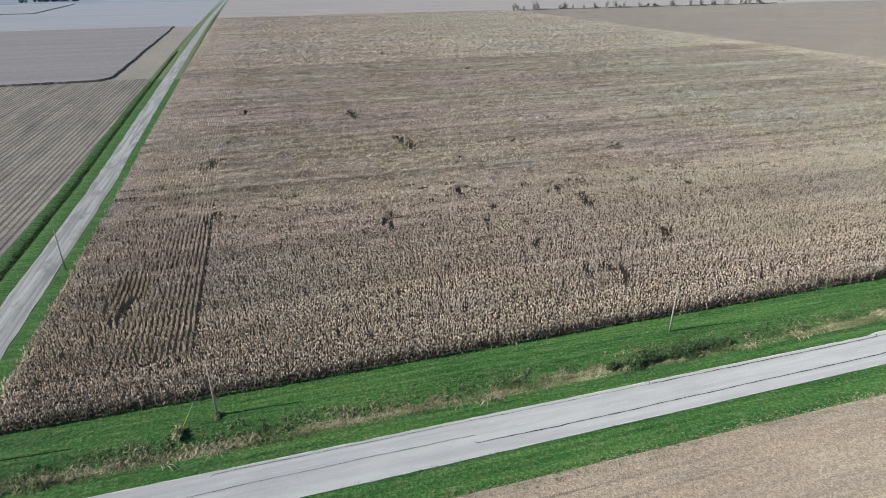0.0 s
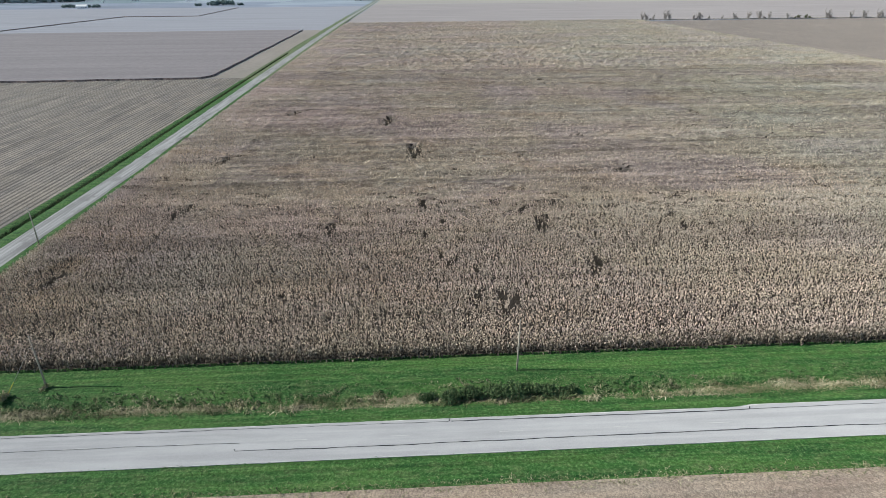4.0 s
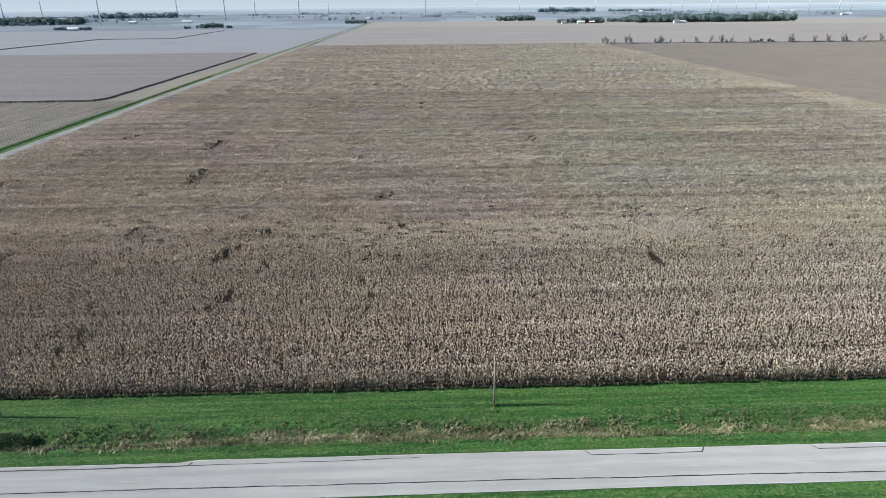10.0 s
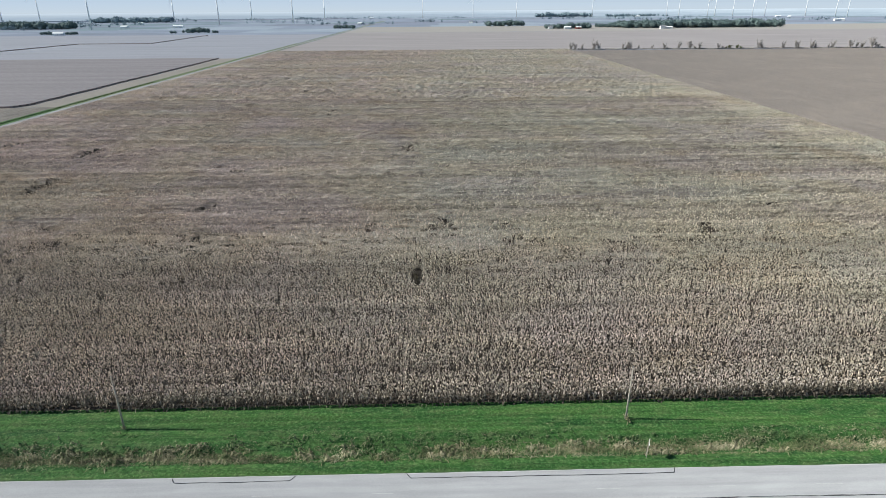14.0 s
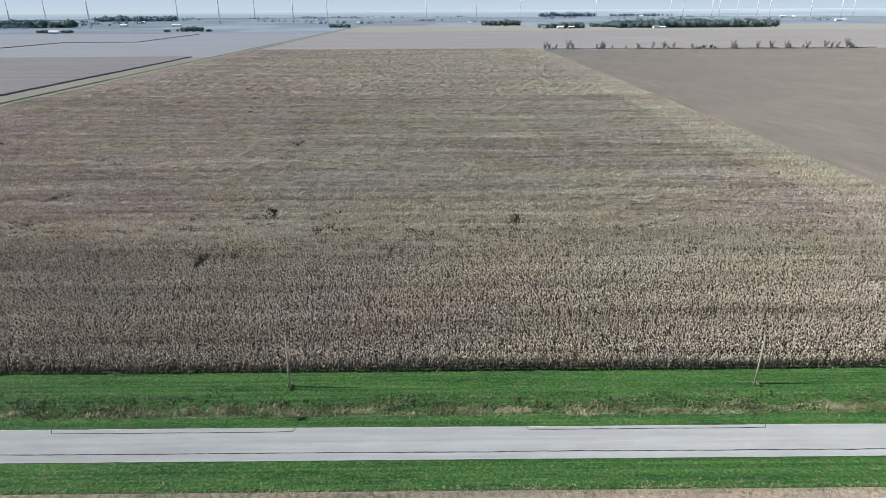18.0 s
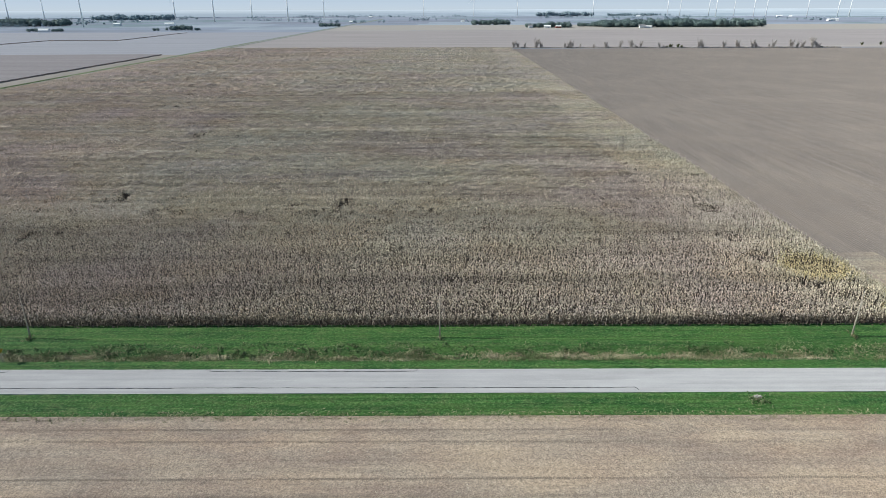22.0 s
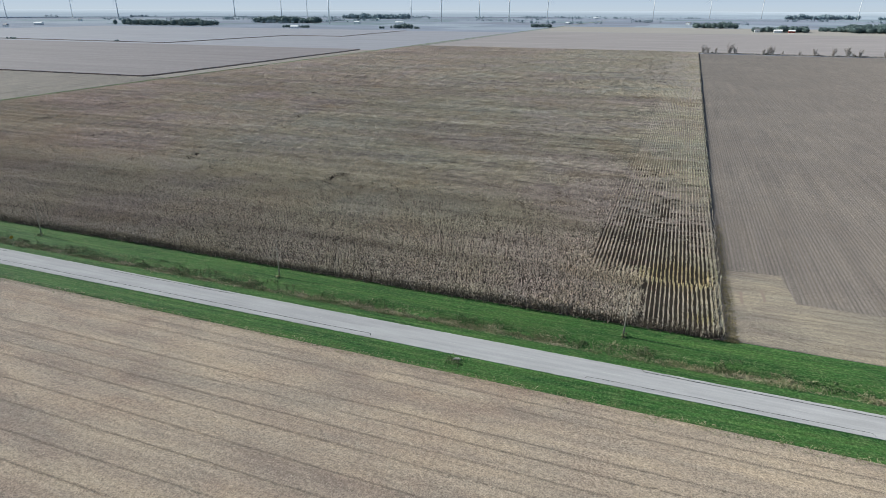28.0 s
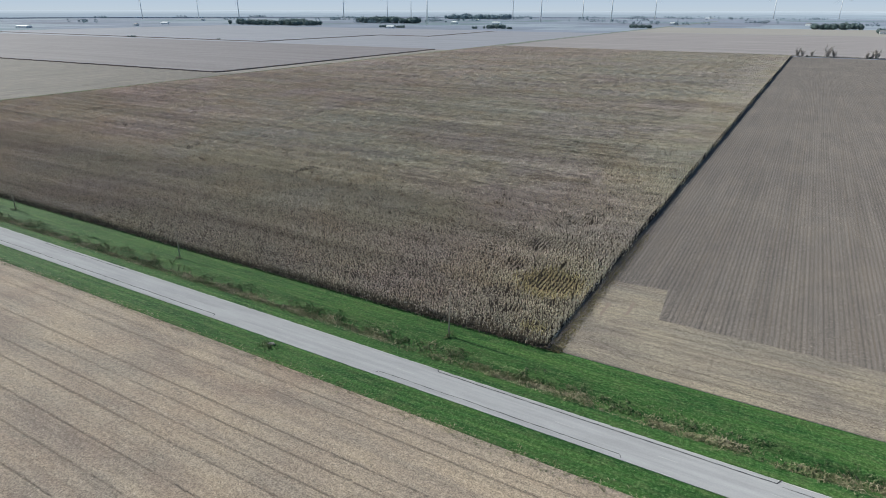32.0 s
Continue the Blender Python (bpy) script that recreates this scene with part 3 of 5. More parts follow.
sheet("north_field", [(-220.5, 762), (152, 757), (2600, 770), (2600, 1470), (-223.5, 1470)], 0.0, M_FAR_A, "pinkish harvested field behind the corn")
sheet("pale_far_field", [(-223.6, 1474), (2600, 1474), (2600, 1990), (-228, 1990)], 0.0, M_FAR_B, "pale straw-coloured field in the distance")
sheet("field_end_strip", [(-220.4, 757.5), (152, 753.5), (152, 757), (-220.4, 761.5)], 0.04, M_FAR_B, "pale grass strip at the end of the corn")
sheet("northeast_field", [(600, 790), (1600, 800), (1600, 850), (600, 812)], 0.03, M_FAR_B, "pale strip of grass stubble beyond the tree row")

# ---- the corn ----
# bare spots in the corn: large, middling, slight
WIDE_GAPS = ((-155, 62), (-147, 169), (-138, 126), (-135, 76), (-111, 61), (-82, 100), (-77, 79), (-32, 168), (-20, 84), (-124, 27), (-137, 117), (-106, 40), (-26, 55), (40, 77), (-183, 182), (-146, 160), (-191, 117), (-190, 74), (-200, 39))
SLIGHT_GAPS = ((-154, 70), (-138, 160), (-146, 103), (-127, 102), (-123, 56), (-112, 56), (-102, 55), (-114, 69), (-107, 122), (-92, 142), (-30, 144), (-102, 20), (-131, 43), (-128, 30), (-84, 294), (-80, 252), (-72, 246), (-172, 84), (-21, 56), (-71, 53), (-114, 85), (-127, 68), (-136, 100), (-27, 130), (-129, 53), (-136, 56), (-106, 74), (-127, 39), (-81, 36), (-83, 64), (-77, 58), (-83, 57), (-83, 47), (-81, 41), (-24, 135), (-84, 137), (-73, 259), (-27, 63), (2, 161), (-108, 113), (-122, 237), (-20, 141), (-51, 44), (-121, 164), (-132, 63), (62, 72), (63, 96), (11, 59))
CORN_SOUTH, CORN_NORTH = 15.5, 756.0
small = [(rng.uniform(-175, 25), rng.uniform(30, 330)) for _ in range(190)]
small = [p for p in small if noise.noise((p[0] * 0.022, p[1] * 0.012, 8.0)) > 0.02]
spots = [(gx + rng.normal(0, 0.8) + 0.35 * q, gy + 2.0 * q * (1 + gy / 90) / (1 + gy / 200)) for gx, gy in WIDE_GAPS for q in (-1.0, 0.0, 1.1)]
gap_at = np.array(spots + list(SLIGHT_GAPS) + small, float)
gap_turn = rng.normal(0, 0.3, len(gap_at))
grade = np.concatenate([np.full(len(spots), 1.0), np.full(len(SLIGHT_GAPS), 0.75), np.full(len(small), 0.45)])
gap_size = np.stack([grade * rng.uniform(0.45, 0.95, len(grade)), grade * (rng.uniform(0.9, 1.9, len(grade)) + 0.022 * gap_at[:, 1])], 1)


def corn_west_x(y):
    return np.interp(np.asarray(y, float), (15, 100, 150, 224, 350, 530, 755), (-211.6, -211.8, -213.0, -213.9, -215.9, -218.4, -220.6))


def corn_keep(x, y):
    """Where plants stand: false in the lodged or missing spots."""
    keep = np.ones(len(x), bool)
    for (gx, gy), a, (w, l) in zip(gap_at, gap_turn, gap_size):
        near = (np.abs(x - gx) < 16) & (np.abs(y - gy) < 16)
        dx, dy = x[near] - gx, y[near] - gy
        u, v = dx * math.cos(a) + dy * math.sin(a), -dx * math.sin(a) + dy * math.cos(a)
        keep[near] &= (u / w) ** 2 + (v / l) ** 2 + rng.uniform(-0.6, 0.6, near.sum()) > 1.0
    return keep


LODGED = ((137, 36, 5.5, 5.0), (131, 27, 3.2, 3.0), (128.5, 40, 2.6, 3.4), (135, 22.5, 2.2, 1.8), (128, 52, 3.0, 4.0), (131, 72, 4.0, 4.5), (-200, 45, 3.0, 6.0), (-196, 22, 9.0, 2.0))


def standing(x, y):
    """How upright the corn is: low where wind has laid it down, and along the lane to fit the camera's view."""
    s = np.ones(len(x))
    for cx, cy, rx, ry in LODGED:
        d = np.sqrt(((x - cx) / rx) ** 2 + ((y - cy) / ry) ** 2)
        s = np.minimum(s, np.clip(0.55 + 0.65 * (d - 0.55), 0.55, 1.0))
    # lowered towards the west edge so that the camera sees the lane
    return np.minimum(s, np.clip(0.5 + 0.13 * (x - corn_west_x(y)), 0.5, 1.0))


def tufted(x, y):
    """How plants bunch and thin out from one metre to the next."""
    return np.array([noise.noise((u * 0.95, v * 0.8, 14.0)) for u, v in zip(x, y)])


def corn_plants(x, y, big, open_row, leaves, name, material, low=0.55, high=0.95, whole=True):
    """Dry maize plants as one mesh: hanging leaves, arched where whole and simple blades where not, and an upright tassel each."""
    n = len(x)
    a = rng.uniform(0, 2 * math.pi, (n, 1)) + np.arange(leaves)[None] * 2.4 + rng.normal(0, 0.4, (n, leaves))
    wave = np.array([noise.noise((u * 0.02, v * 0.21, 5.0)) for u, v in zip(np.round(x / 3) * 3, y)])
    streak = np.array([noise.noise((u * 0.011, v * 1.1, 9.0)) + 0.6 * noise.noise((u * 0.02, v * 0.4, 2.0)) for u, v in zip(np.round(x / 4) * 4, np.round(y / 0.762) * 0.762)])
    tall = 2.15 * standing(x, y) * (1 + 0.12 * wave + 0.17 * streak * (x < 120) + 0.13 * tufted(x, y)) * rng.uniform(0.86, 1.1, n)
    h0 = tall[:, None] * np.linspace(low, high, leaves)[None] * rng.uniform(0.94, 1.06, (n, leaves))
    g = big[:, None]
    out = 0.4 * g * rng.uniform(0.4, 1.15, (n, leaves)) * (0.75 + 0.25 * open_row[:, None])
    ca, sa = np.cos(a) * open_row[:, None], np.sin(a)
    w = (0.088 if whole else 0.115) * g * rng.uniform(0.6, 1.3, (n, leaves))
    X, Y = x[:, None], y[:, None]
    rise = rng.uniform(0.0, 0.2, (n, leaves))
    mid = np.stack([X + ca * out * 0.55, Y + sa * out * 0.55, h0 + rise], -1)
    off = np.stack([-np.sin(a) * w, np.cos(a) * w, rng.normal(0, 0.4, (n, leaves)) * w], -1)
    P3 = np.stack([X + ca * out, Y + sa * out, h0 + rise - rng.uniform(0.1, 0.5, (n, leaves)) * g], -1)
    if whole:
        P0 = np.stack([X + 0 * a, Y + 0 * a, h0 - 0.05], -1)
        V = np.stack([P0, mid + off, P3, mid - off], 2).reshape(-1, 3)
        q = np.arange(len(V)).reshape(-1, 4)
        F = np.concatenate([q[:, [0, 1, 3]], q[:, [1, 2, 3]]])
    else:
        V = np.stack([mid + off, P3, mid - off], 2).reshape(-1, 3)
        F = np.arange(len(V)).reshape(-1, 3)
    # stalk top and tassel: one narrow upright triangle
    b = rng.uniform(0, math.pi, n)
    s = 0.032 * big
    lean = rng.normal(0, 0.08, (n, 2))
    T = np.stack([np.stack([x - s * np.cos(b), y - s * np.sin(b), 0.45 * tall], -1), np.stack([x + s * np.cos(b), y + s * np.sin(b), 0.45 * tall], -1),
                  np.stack([x + lean[:, 0], y + lean[:, 1], tall * 1.04], -1)], 1).reshape(-1, 3)
    F = np.concatenate([F, np.arange(len(T)).reshape(-1, 3) + len(V)])
    return mesh_of(name, np.concatenate([V, T]), F, material)


HEAD = 34.0
WEST_ROWS = -189.0
STEP, DENSE = 0.4, 0.32


def corn_body():
    """Litter and stalk bases between the plants near the road, with shade in their colour, rising to a canopy that is
    ridged row by row.
    """
    near = np.arange(CORN_SOUTH + 2.6, 46, 2.0)
    ridges = np.arange(46, 300, 0.762)
    ys = np.concatenate([near, ridges, np.arange(300, CORN_NORTH, 3.0), [CORN_NORTH]])
    xs = np.linspace(0, 1, 150)
    X = np.stack([corn_west_x(y) + 0.6 + xs * (corn_east_x(y) - corn_west_x(y) - 1.2) for y in ys])
    Y = np.repeat(ys[:, None], len(xs), 1)
    outer = (X > np.asarray(corn_east_x(Y)) - 24) | (X < WEST_ROWS)
    close = np.clip((Y - 46) / 45, 0, 1)
    lanes = 0.62 - 0.42 * np.clip((Y - 90) / 120, 0, 1)
    comb = np.where(np.where(Y < 300, (np.arange(len(ys)) % 2 == 0)[:, None], rng.uniform(0, 1, X.shape) < 0.5), 0.7, 0.0)
    Z = 0.55 + close * (1.18 - np.where(outer, lanes, comb)) + rng.normal(0, 0.1, X.shape) * (1 + close)
    for (gx, gy), g in zip(gap_at, grade):
        if g > 0.5 and gy < 340:
            Z = np.where((np.abs(X - gx) < 1.25) & (np.abs(Y - gy) < 0.45 * g + 0.007 * gy + 0.25), 0.3, Z)
    edge = (np.arange(len(ys))[:, None] % (len(ys) - 1) == 0) | (np.arange(len(xs))[None] % (len(xs) - 1) == 0)
    Z = np.where(edge, 0.02, Z)
    X[:, 1], X[:, -2] = X[:, 0] + 0.15, X[:, -1] - 0.15
    V = np.stack([X, Y, Z], -1).reshape(-1, 3)
    nx = len(xs)
    i, j = np.meshgrid(np.arange(nx - 1), np.arange(len(ys) - 1))
    a = (j * nx + i).ravel()
    F = np.stack([a, a + 1, a + nx + 1, a + nx], -1)
    # low faces take the dark colour that stands in for shade among plants
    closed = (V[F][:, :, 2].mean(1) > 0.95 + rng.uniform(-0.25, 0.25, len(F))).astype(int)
    return mesh_of("corn_field", V, F, M_SHADELITTER, M_CANOPY, index=closed)


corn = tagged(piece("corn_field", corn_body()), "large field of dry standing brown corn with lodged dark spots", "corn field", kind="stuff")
def plant_places():
    """All plant places: end rows along the road, then rows running away, thinning to fewer, broader plants."""
    u, v = np.meshgrid(np.arange(-213.5, 147, DENSE), np.arange(CORN_SOUTH, HEAD, 0.762))
    x, y = u.ravel() + rng.uniform(-0.18, 0.18, u.size), v.ravel() + rng.normal(0, 0.06, u.size)
    inner = (x < 131.5 + 0.6 * np.sin(y)) & ((x > WEST_ROWS) | (y < 24))
    x, y = x[inner], y[inner]
    xs, ys, bs = [x], [y], [np.full(len(x), 1.0)]
    u, v = np.meshgrid(np.arange(132, 147, 0.762), np.arange(CORN_SOUTH, HEAD, DENSE))
    xs.append(u.ravel() + rng.normal(0, 0.035, u.size))
    ys.append(v.ravel() + rng.uniform(-0.2, 0.2, u.size))
    bs.append(np.full(u.size, 1.0))
    u, v = np.meshgrid(np.arange(-214, WEST_ROWS, 0.762), np.arange(24, HEAD, DENSE))
    xs.append(u.ravel() + rng.normal(0, 0.035, u.size))
    ys.append(v.ravel() + rng.uniform(-0.2, 0.2, u.size))
    bs.append(np.full(u.size, 1.0))
    for y0 in np.arange(HEAD, CORN_NORTH, 6.0):
        thin = 1.0 / (1.0 + max(y0 - 70.0, 0) / 110.0)
        gap = DENSE if y0 < 70 else STEP
        for ends in (True, False):
            if ends:
                u, v = np.meshgrid(np.arange(-221, 155, 0.762), np.arange(y0, y0 + 6.0, gap))
            else:
                u, v = np.meshgrid(np.arange(-221, 155, gap), np.arange(math.ceil(y0 / 0.762) * 0.762, y0 + 6.0, 0.762))
            x, y = u.ravel(), v.ravel()
            outer = (x > corn_east_x(y) - 24) | (x < WEST_ROWS)
            keep = (rng.uniform(0, 1, u.size) < (max(thin, 0.62) if ends and y0 < 330 else thin)) & (outer == ends)
            x, y = x[keep], y[keep]
            jitter = rng.uniform(-gap / 2, gap / 2, len(x)), rng.normal(0, 0.05, len(x))
            xs.append(x + jitter[1 if ends else 0])
            ys.append(y + jitter[0 if ends else 1])
            bs.append(np.full(len(x), 1.1 if ends and y0 < 330 else 1.0 * thin ** -0.2))
    x, y, b = np.concatenate(xs), np.concatenate(ys), np.concatenate(bs)
    ragged = rng.uniform(-0.5, 0.2, len(x))
    keep = (x < corn_east_x(y) + ragged) & (x > corn_west_x(y) - ragged) & (y < CORN_NORTH)
    x, y, b = x[keep], y[keep], b[keep]
    keep = corn_keep(x, y) & (tufted(x, y) + rng.uniform(-0.15, 0.15, len(x)) > -0.4)
    return x[keep], y[keep], b[keep]


px, py, pb = plant_places()
# the outer rows stand more open, so that the lanes between them show
open_row = np.where(((py > HEAD + 4) & (px > corn_east_x(py) - 24)) | ((px < WEST_ROWS) & (py > 24)) | (px > 132), 0.3, 1.0)
# the east band takes the paler copy, standing in for sunlit row sides
pale = px > corn_east_x(py) - 21 + 3 * np.sin(py * 0.05) + rng.normal(0, 1.5, len(px))
gold = (((px - 137.5) / 6.5) ** 2 + ((py - 36) / 6.5) ** 2 + rng.uniform(-0.4, 0.4, len(px)) < 1) | (((px - 141) / 2.5) ** 2 + ((py - 19) / 1.6) ** 2 < 1)
for nm, sel, mat in (("standing_plants", ~pale & ~gold, M_CORN), ("lit_plants", pale & ~gold, M_CORNLIT), ("golden_plants", gold, M_CORNGOLD)):
    for far, leaves in ((py < 70, 4), ((py >= 70) & (py < 170), 4), ((py >= 170) & (py < 320), 3), (py >= 320, 2)):
        s = sel & far
        if s.any():
            piece(nm, corn_plants(px[s], py[s], pb[s], open_row[s], leaves, nm, mat, whole=leaves == 4 and py[s].min() < 70), corn)["kind"] = "stuff"


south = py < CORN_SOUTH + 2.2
piece("lower_leaves", corn_plants(px[south], py[south], pb[south] * 1.35, open_row[south] * 0 + 1, 5, "lower_leaves", M_SHADELEAF, 0.04, 0.62), corn, "brown lower leaves darkened in colour for shade")["kind"] = "stuff"
# edge leaves take the paler copy too, for sun on the west edge
edge = ((px > corn_east_x(py) - 1.8) | (px < corn_west_x(py) + 1.8)) & (py < 420) & ~south
piece("edge_leaves", corn_plants(px[edge], py[edge], pb[edge] * 1.1, open_row[edge] * 0 + 1, 4, "edge_leaves", M_CORNLIT, 0.08, 0.5), corn)["kind"] = "stuff"


def gap_shade_blades():
    """Low dark blades, added for the shadow in the spots where the corn failed."""
    X, Y = [], []
    for (gx, gy), a, (w, l) in zip(gap_at, gap_turn, gap_size):
        n = int(14 * w * l)
        r, t = np.sqrt(rng.uniform(0, 1, n)), rng.uniform(0, 6.28, n)
        u, v = w * r * np.cos(t), l * r * np.sin(t)
        X.append(gx + u * math.cos(a) - v * math.sin(a))
        Y.append(gy + u * math.sin(a) + v * math.cos(a))
    X, Y = np.concatenate(X), np.concatenate(Y)
    me = blades(len(X), X, Y, np.full(len(X), 0.1), rng.uniform(0.4, 0.8, len(X)), M_GAPSHADE, "gap_shade_blades", spread=0.9, up=0.8, width=0.18, count=4)
    piece("gap_shade_blades", me, corn, "low dark blades standing in for shade where the corn failed")["kind"] = "stuff"


gap_shade_blades()


def crop_block(name, corners, height, material, label, lumps=0.12):
    """A standing crop too far off to tell plants apart: a block with an uneven top and dark sides."""
    bm = bmesh.new()
    ring = []
    for (x0, y0), (x1, y1) in zip(corners, corners[1:] + corners[:1]):
        steps = max(1, int(math.hypot(x1 - x0, y1 - y0) / 5.0))
        ring += [(x0 + (x1 - x0) * k / steps + rng.normal(0, 0.45), y0 + (y1 - y0) * k / steps + rng.normal(0, 0.45)) for k in range(steps)]
    f = bm.faces.new([bm.verts.new((x, y, height)) for x, y in ring])
    r = bmesh.ops.extrude_face_region(bm, geom=[f])
    bmesh.ops.translate(bm, vec=(0, 0, -height - 0.01), verts=[v for v in r["geom"] if isinstance(v, bmesh.types.BMVert)])
    ob = part(name, bm, material)
    ob.data.materials.append(M_EDGE)
    for p in ob.data.polygons:
        p.material_index = 0 if abs(p.normal.z) > 0.5 else 1
    return tagged(ob, label, "crop field", kind="stuff")


crop_block("west_crop", [(-1300, 258), (-254, 290), (-249, 299), (-256, 652), (-1300, 640)], 1.0, M_FAR_C, "standing brown crop with a dark shaded edge")
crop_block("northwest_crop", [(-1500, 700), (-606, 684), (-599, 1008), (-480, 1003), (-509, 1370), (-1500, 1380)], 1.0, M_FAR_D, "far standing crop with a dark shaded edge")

# ---- road cracks ----


def crack(points, width):
    """A thin raised line of sealant along points."""
    V, F = [], []
    px = []
    for (x0, y0), (x1, y1) in zip(points[:-1], points[1:]):
        n = max(2, int(math.hypot(x1 - x0, y1 - y0) / 0.8))
        px += [(x0 + (x1 - x0) * k / n, y0 + (y1 - y0) * k / n) for k in range(n)]
    px.append(points[-1])
    wander = 0.0
    for k, (x, y) in enumerate(px):
        wander = 0.75 * wander + rng.normal(0, 0.022)
        a, b = px[max(k - 1, 0)], px[min(k + 1, len(px) - 1)]
        d = Vector((b[0] - a[0], b[1] - a[1])).normalized()
        w = 0.78 * width * rng.uniform(0.5, 1.3)
        crown = 0.03 + 0.06 * (1 - min(1.0, abs(y) / 3.0)) + 0.034
        for s in (-w, w):
            V.append((x - d.y * (s + wander), y + d.x * (s + wander), crown))
    F = [(2 * k, 2 * k + 1, 2 * k + 3, 2 * k + 2) for k in range(len(px) - 1)]
    return V, F


def sealed_crack(points, width=0.05):
    V, F = crack(points, width)
    ob = piece("sealed_crack", mesh_of("sealed_crack", V, F, M_TAR))
    tagged(ob, "dark sealed crack along the road surface", "road crack", group="cracks in the road", kind="structure")


NORTH, SOUTH = 2.1, -2.0
for pts, w in (
    ([(-186, 1.6), (-185.6, 2.0), (-160, 2.0), (-134.4, 1.9)], 0.035),
    ([(-134.2, 2.75), (-134.2, 2.0), (-134.6, 1.8)], 0.06),
    ([(-134, 1.95), (-118, 1.9), (-98, 1.9), (-97.7, 2.5)], 0.075),
    ([(-98, 2.0), (-82, 2.1), (-72, 2.3)], 0.04),
    ([(-53.4, 2.75), (-52.9, 1.95), (-40.2, 2.0), (-39.7, 2.75)], 0.06),
    ([(-27.3, 2.75), (-26.8, 2.0), (-10, 1.95), (2.7, 2.0), (3.0, 2.8)], 0.06),
    ([(31.7, 2.75), (31.9, 2.05), (45, 2.0), (61.2, 2.05), (61.6, 2.8)], 0.075),
    ([(132.6, 2.8), (133.2, 2.0), (150, 1.9), (176.5, 1.8), (177, 2.7)], 0.07),
    ([(-158.4, -1.3), (-158.2, -1.65), (-140, -1.7), (-100, -1.5), (-60, -1.6), (-20, -1.8), (20, -1.9), (60, -2.0), (91.2, -2.05), (91.6, -2.6)], 0.075),
    ([(-196, -0.6), (-178, -0.3), (-158, -0.4)], 0.03),
    ([(125.4, -2.5), (125.6, -2.05), (140, -2.1), (160.3, -2.15), (160.6, -2.7)], 0.055),
    ([(177, 1.5), (200, 1.3), (240, 1.6)], 0.04),
):
    sealed_crack(pts, w)

# ---- ditch weeds and rough grass ----


def weeds(name, n, x0, x1, yc, ys, size, material, label, clump=0.05, thin=0.0, **more):
    x, y = rng.uniform(x0, x1, n * 3), rng.normal(yc, ys, n * 3)
    field = np.array([noise.noise((a * clump, b * 0.35, 3.1)) for a, b in zip(x, y)])
    keep = (field - thin * np.clip((x + 60) / 80, 0, 1) + rng.uniform(-0.3, 0.3, len(x)) > -0.12) & (np.abs(x + 218) > 11) & (y > 4.3)
    x, y = x[keep], y[keep]
    z = ditch_depth(x, y) - 0.04
    heap = np.clip(1.0 + 1.1 * np.array([noise.noise((a * 0.45, b * 0.8, 6.2)) for a, b in zip(x, y)]), 0.5, 1.7)
    me = blades(len(x), x, y, z, size * heap * rng.uniform(0.6, 1.3, len(x)), material, name, **more)
    return tagged(piece(name, me), label, "weeds", kind="stuff")


weeds("dry_ditch_weeds", 12000, -330, 330, 6.6, 0.62, 0.6, M_WEED, "dry tan weeds and bent grass filling the ditch", 0.13, thin=0.2, spread=1.5, up=0.5, width=0.07, count=5, droop=0.85)
weeds("green_ditch_weeds", 9000, -330, 330, 7.3, 1.1, 0.42, M_WEEDGREEN, "low green weeds along the ditch", 0.09, spread=0.8, up=0.6, width=0.14, count=4)
n = 5200
x, y = rng.uniform(-330, 330, n), 5.3 + rng.normal(0, 0.09, n)
x, y = x[np.abs(x + 218) > 13], y[np.abs(x + 218) > 13]
me = blades(len(x), x, y, ditch_depth(x, y) - 0.03, rng.uniform(0.15, 0.3, len(x)), M_WEED, "cut_straw", spread=1.4, up=0.5, width=0.1, count=4)
tagged(piece("cut_straw", me), "thin line of cut straw along the mown edge", "straw", kind="stuff")
weeds("verge_weeds", 6500, -330, 330, 9.0, 0.9, 0.24, M_WEEDGREEN, "thin olive weeds above the ditch", 0.1, spread=1.1, up=0.5, width=0.12, count=3)
y = rng.uniform(17, 420, n)
x = side_road_x(y) - 6.6 + rng.normal(0, 0.3, n)
me = blades(n, x, y, np.full(n, -0.5), rng.uniform(0.4, 0.75, n), M_DITCH, "lane_ditch_blades", spread=0.8, up=0.8, width=0.16, count=4)
tagged(piece("lane_ditch_blades", me), "dark green blades in the ditch beside the lane", "weeds", kind="stuff")


def turf():
    """Short blades over the mown verges, thick enough to break up the green."""
    n = 30000
    x = rng.uniform(-300, 300, n)
    y = np.concatenate([rng.uniform(8.5, 15.4, int(n * 0.55)), rng.uniform(3.0, 5.2, int(n * 0.15)), rng.uniform(-7.9, -3.4, n - int(n * 0.55) - int(n * 0.15))])
    keep = np.abs(x + 218) > 11
    x, y = x[keep], y[keep]
    me = blades(len(x), x, y, ditch_depth(x, y) - 0.03, rng.uniform(0.1, 0.24, len(x)), M_TURF, "turf", spread=1.1, up=0.7, width=0.16, count=3)
    tagged(piece("turf", me), "short green grass blades on the mown verges", "grass", kind="stuff")
    n = 7000
    x, y = rng.uniform(-300, 300, n), -7.9 + rng.normal(0, 0.55, n) - 0.25 * np.abs(rng.normal(0, 1, n))
    me = blades(n, x, y, np.full(n, -0.01), rng.uniform(0.2, 0.5, n), M_WEED, "field_edge_grass", spread=1.1, up=0.5, width=0.08, count=4)
    tagged(piece("field_edge_grass", me), "ragged dry grass along the stubble edge", "grass", kind="stuff")


turf()

n = 1500
y = 15.6 + 60 * rng.uniform(0, 1, n) ** 1.6
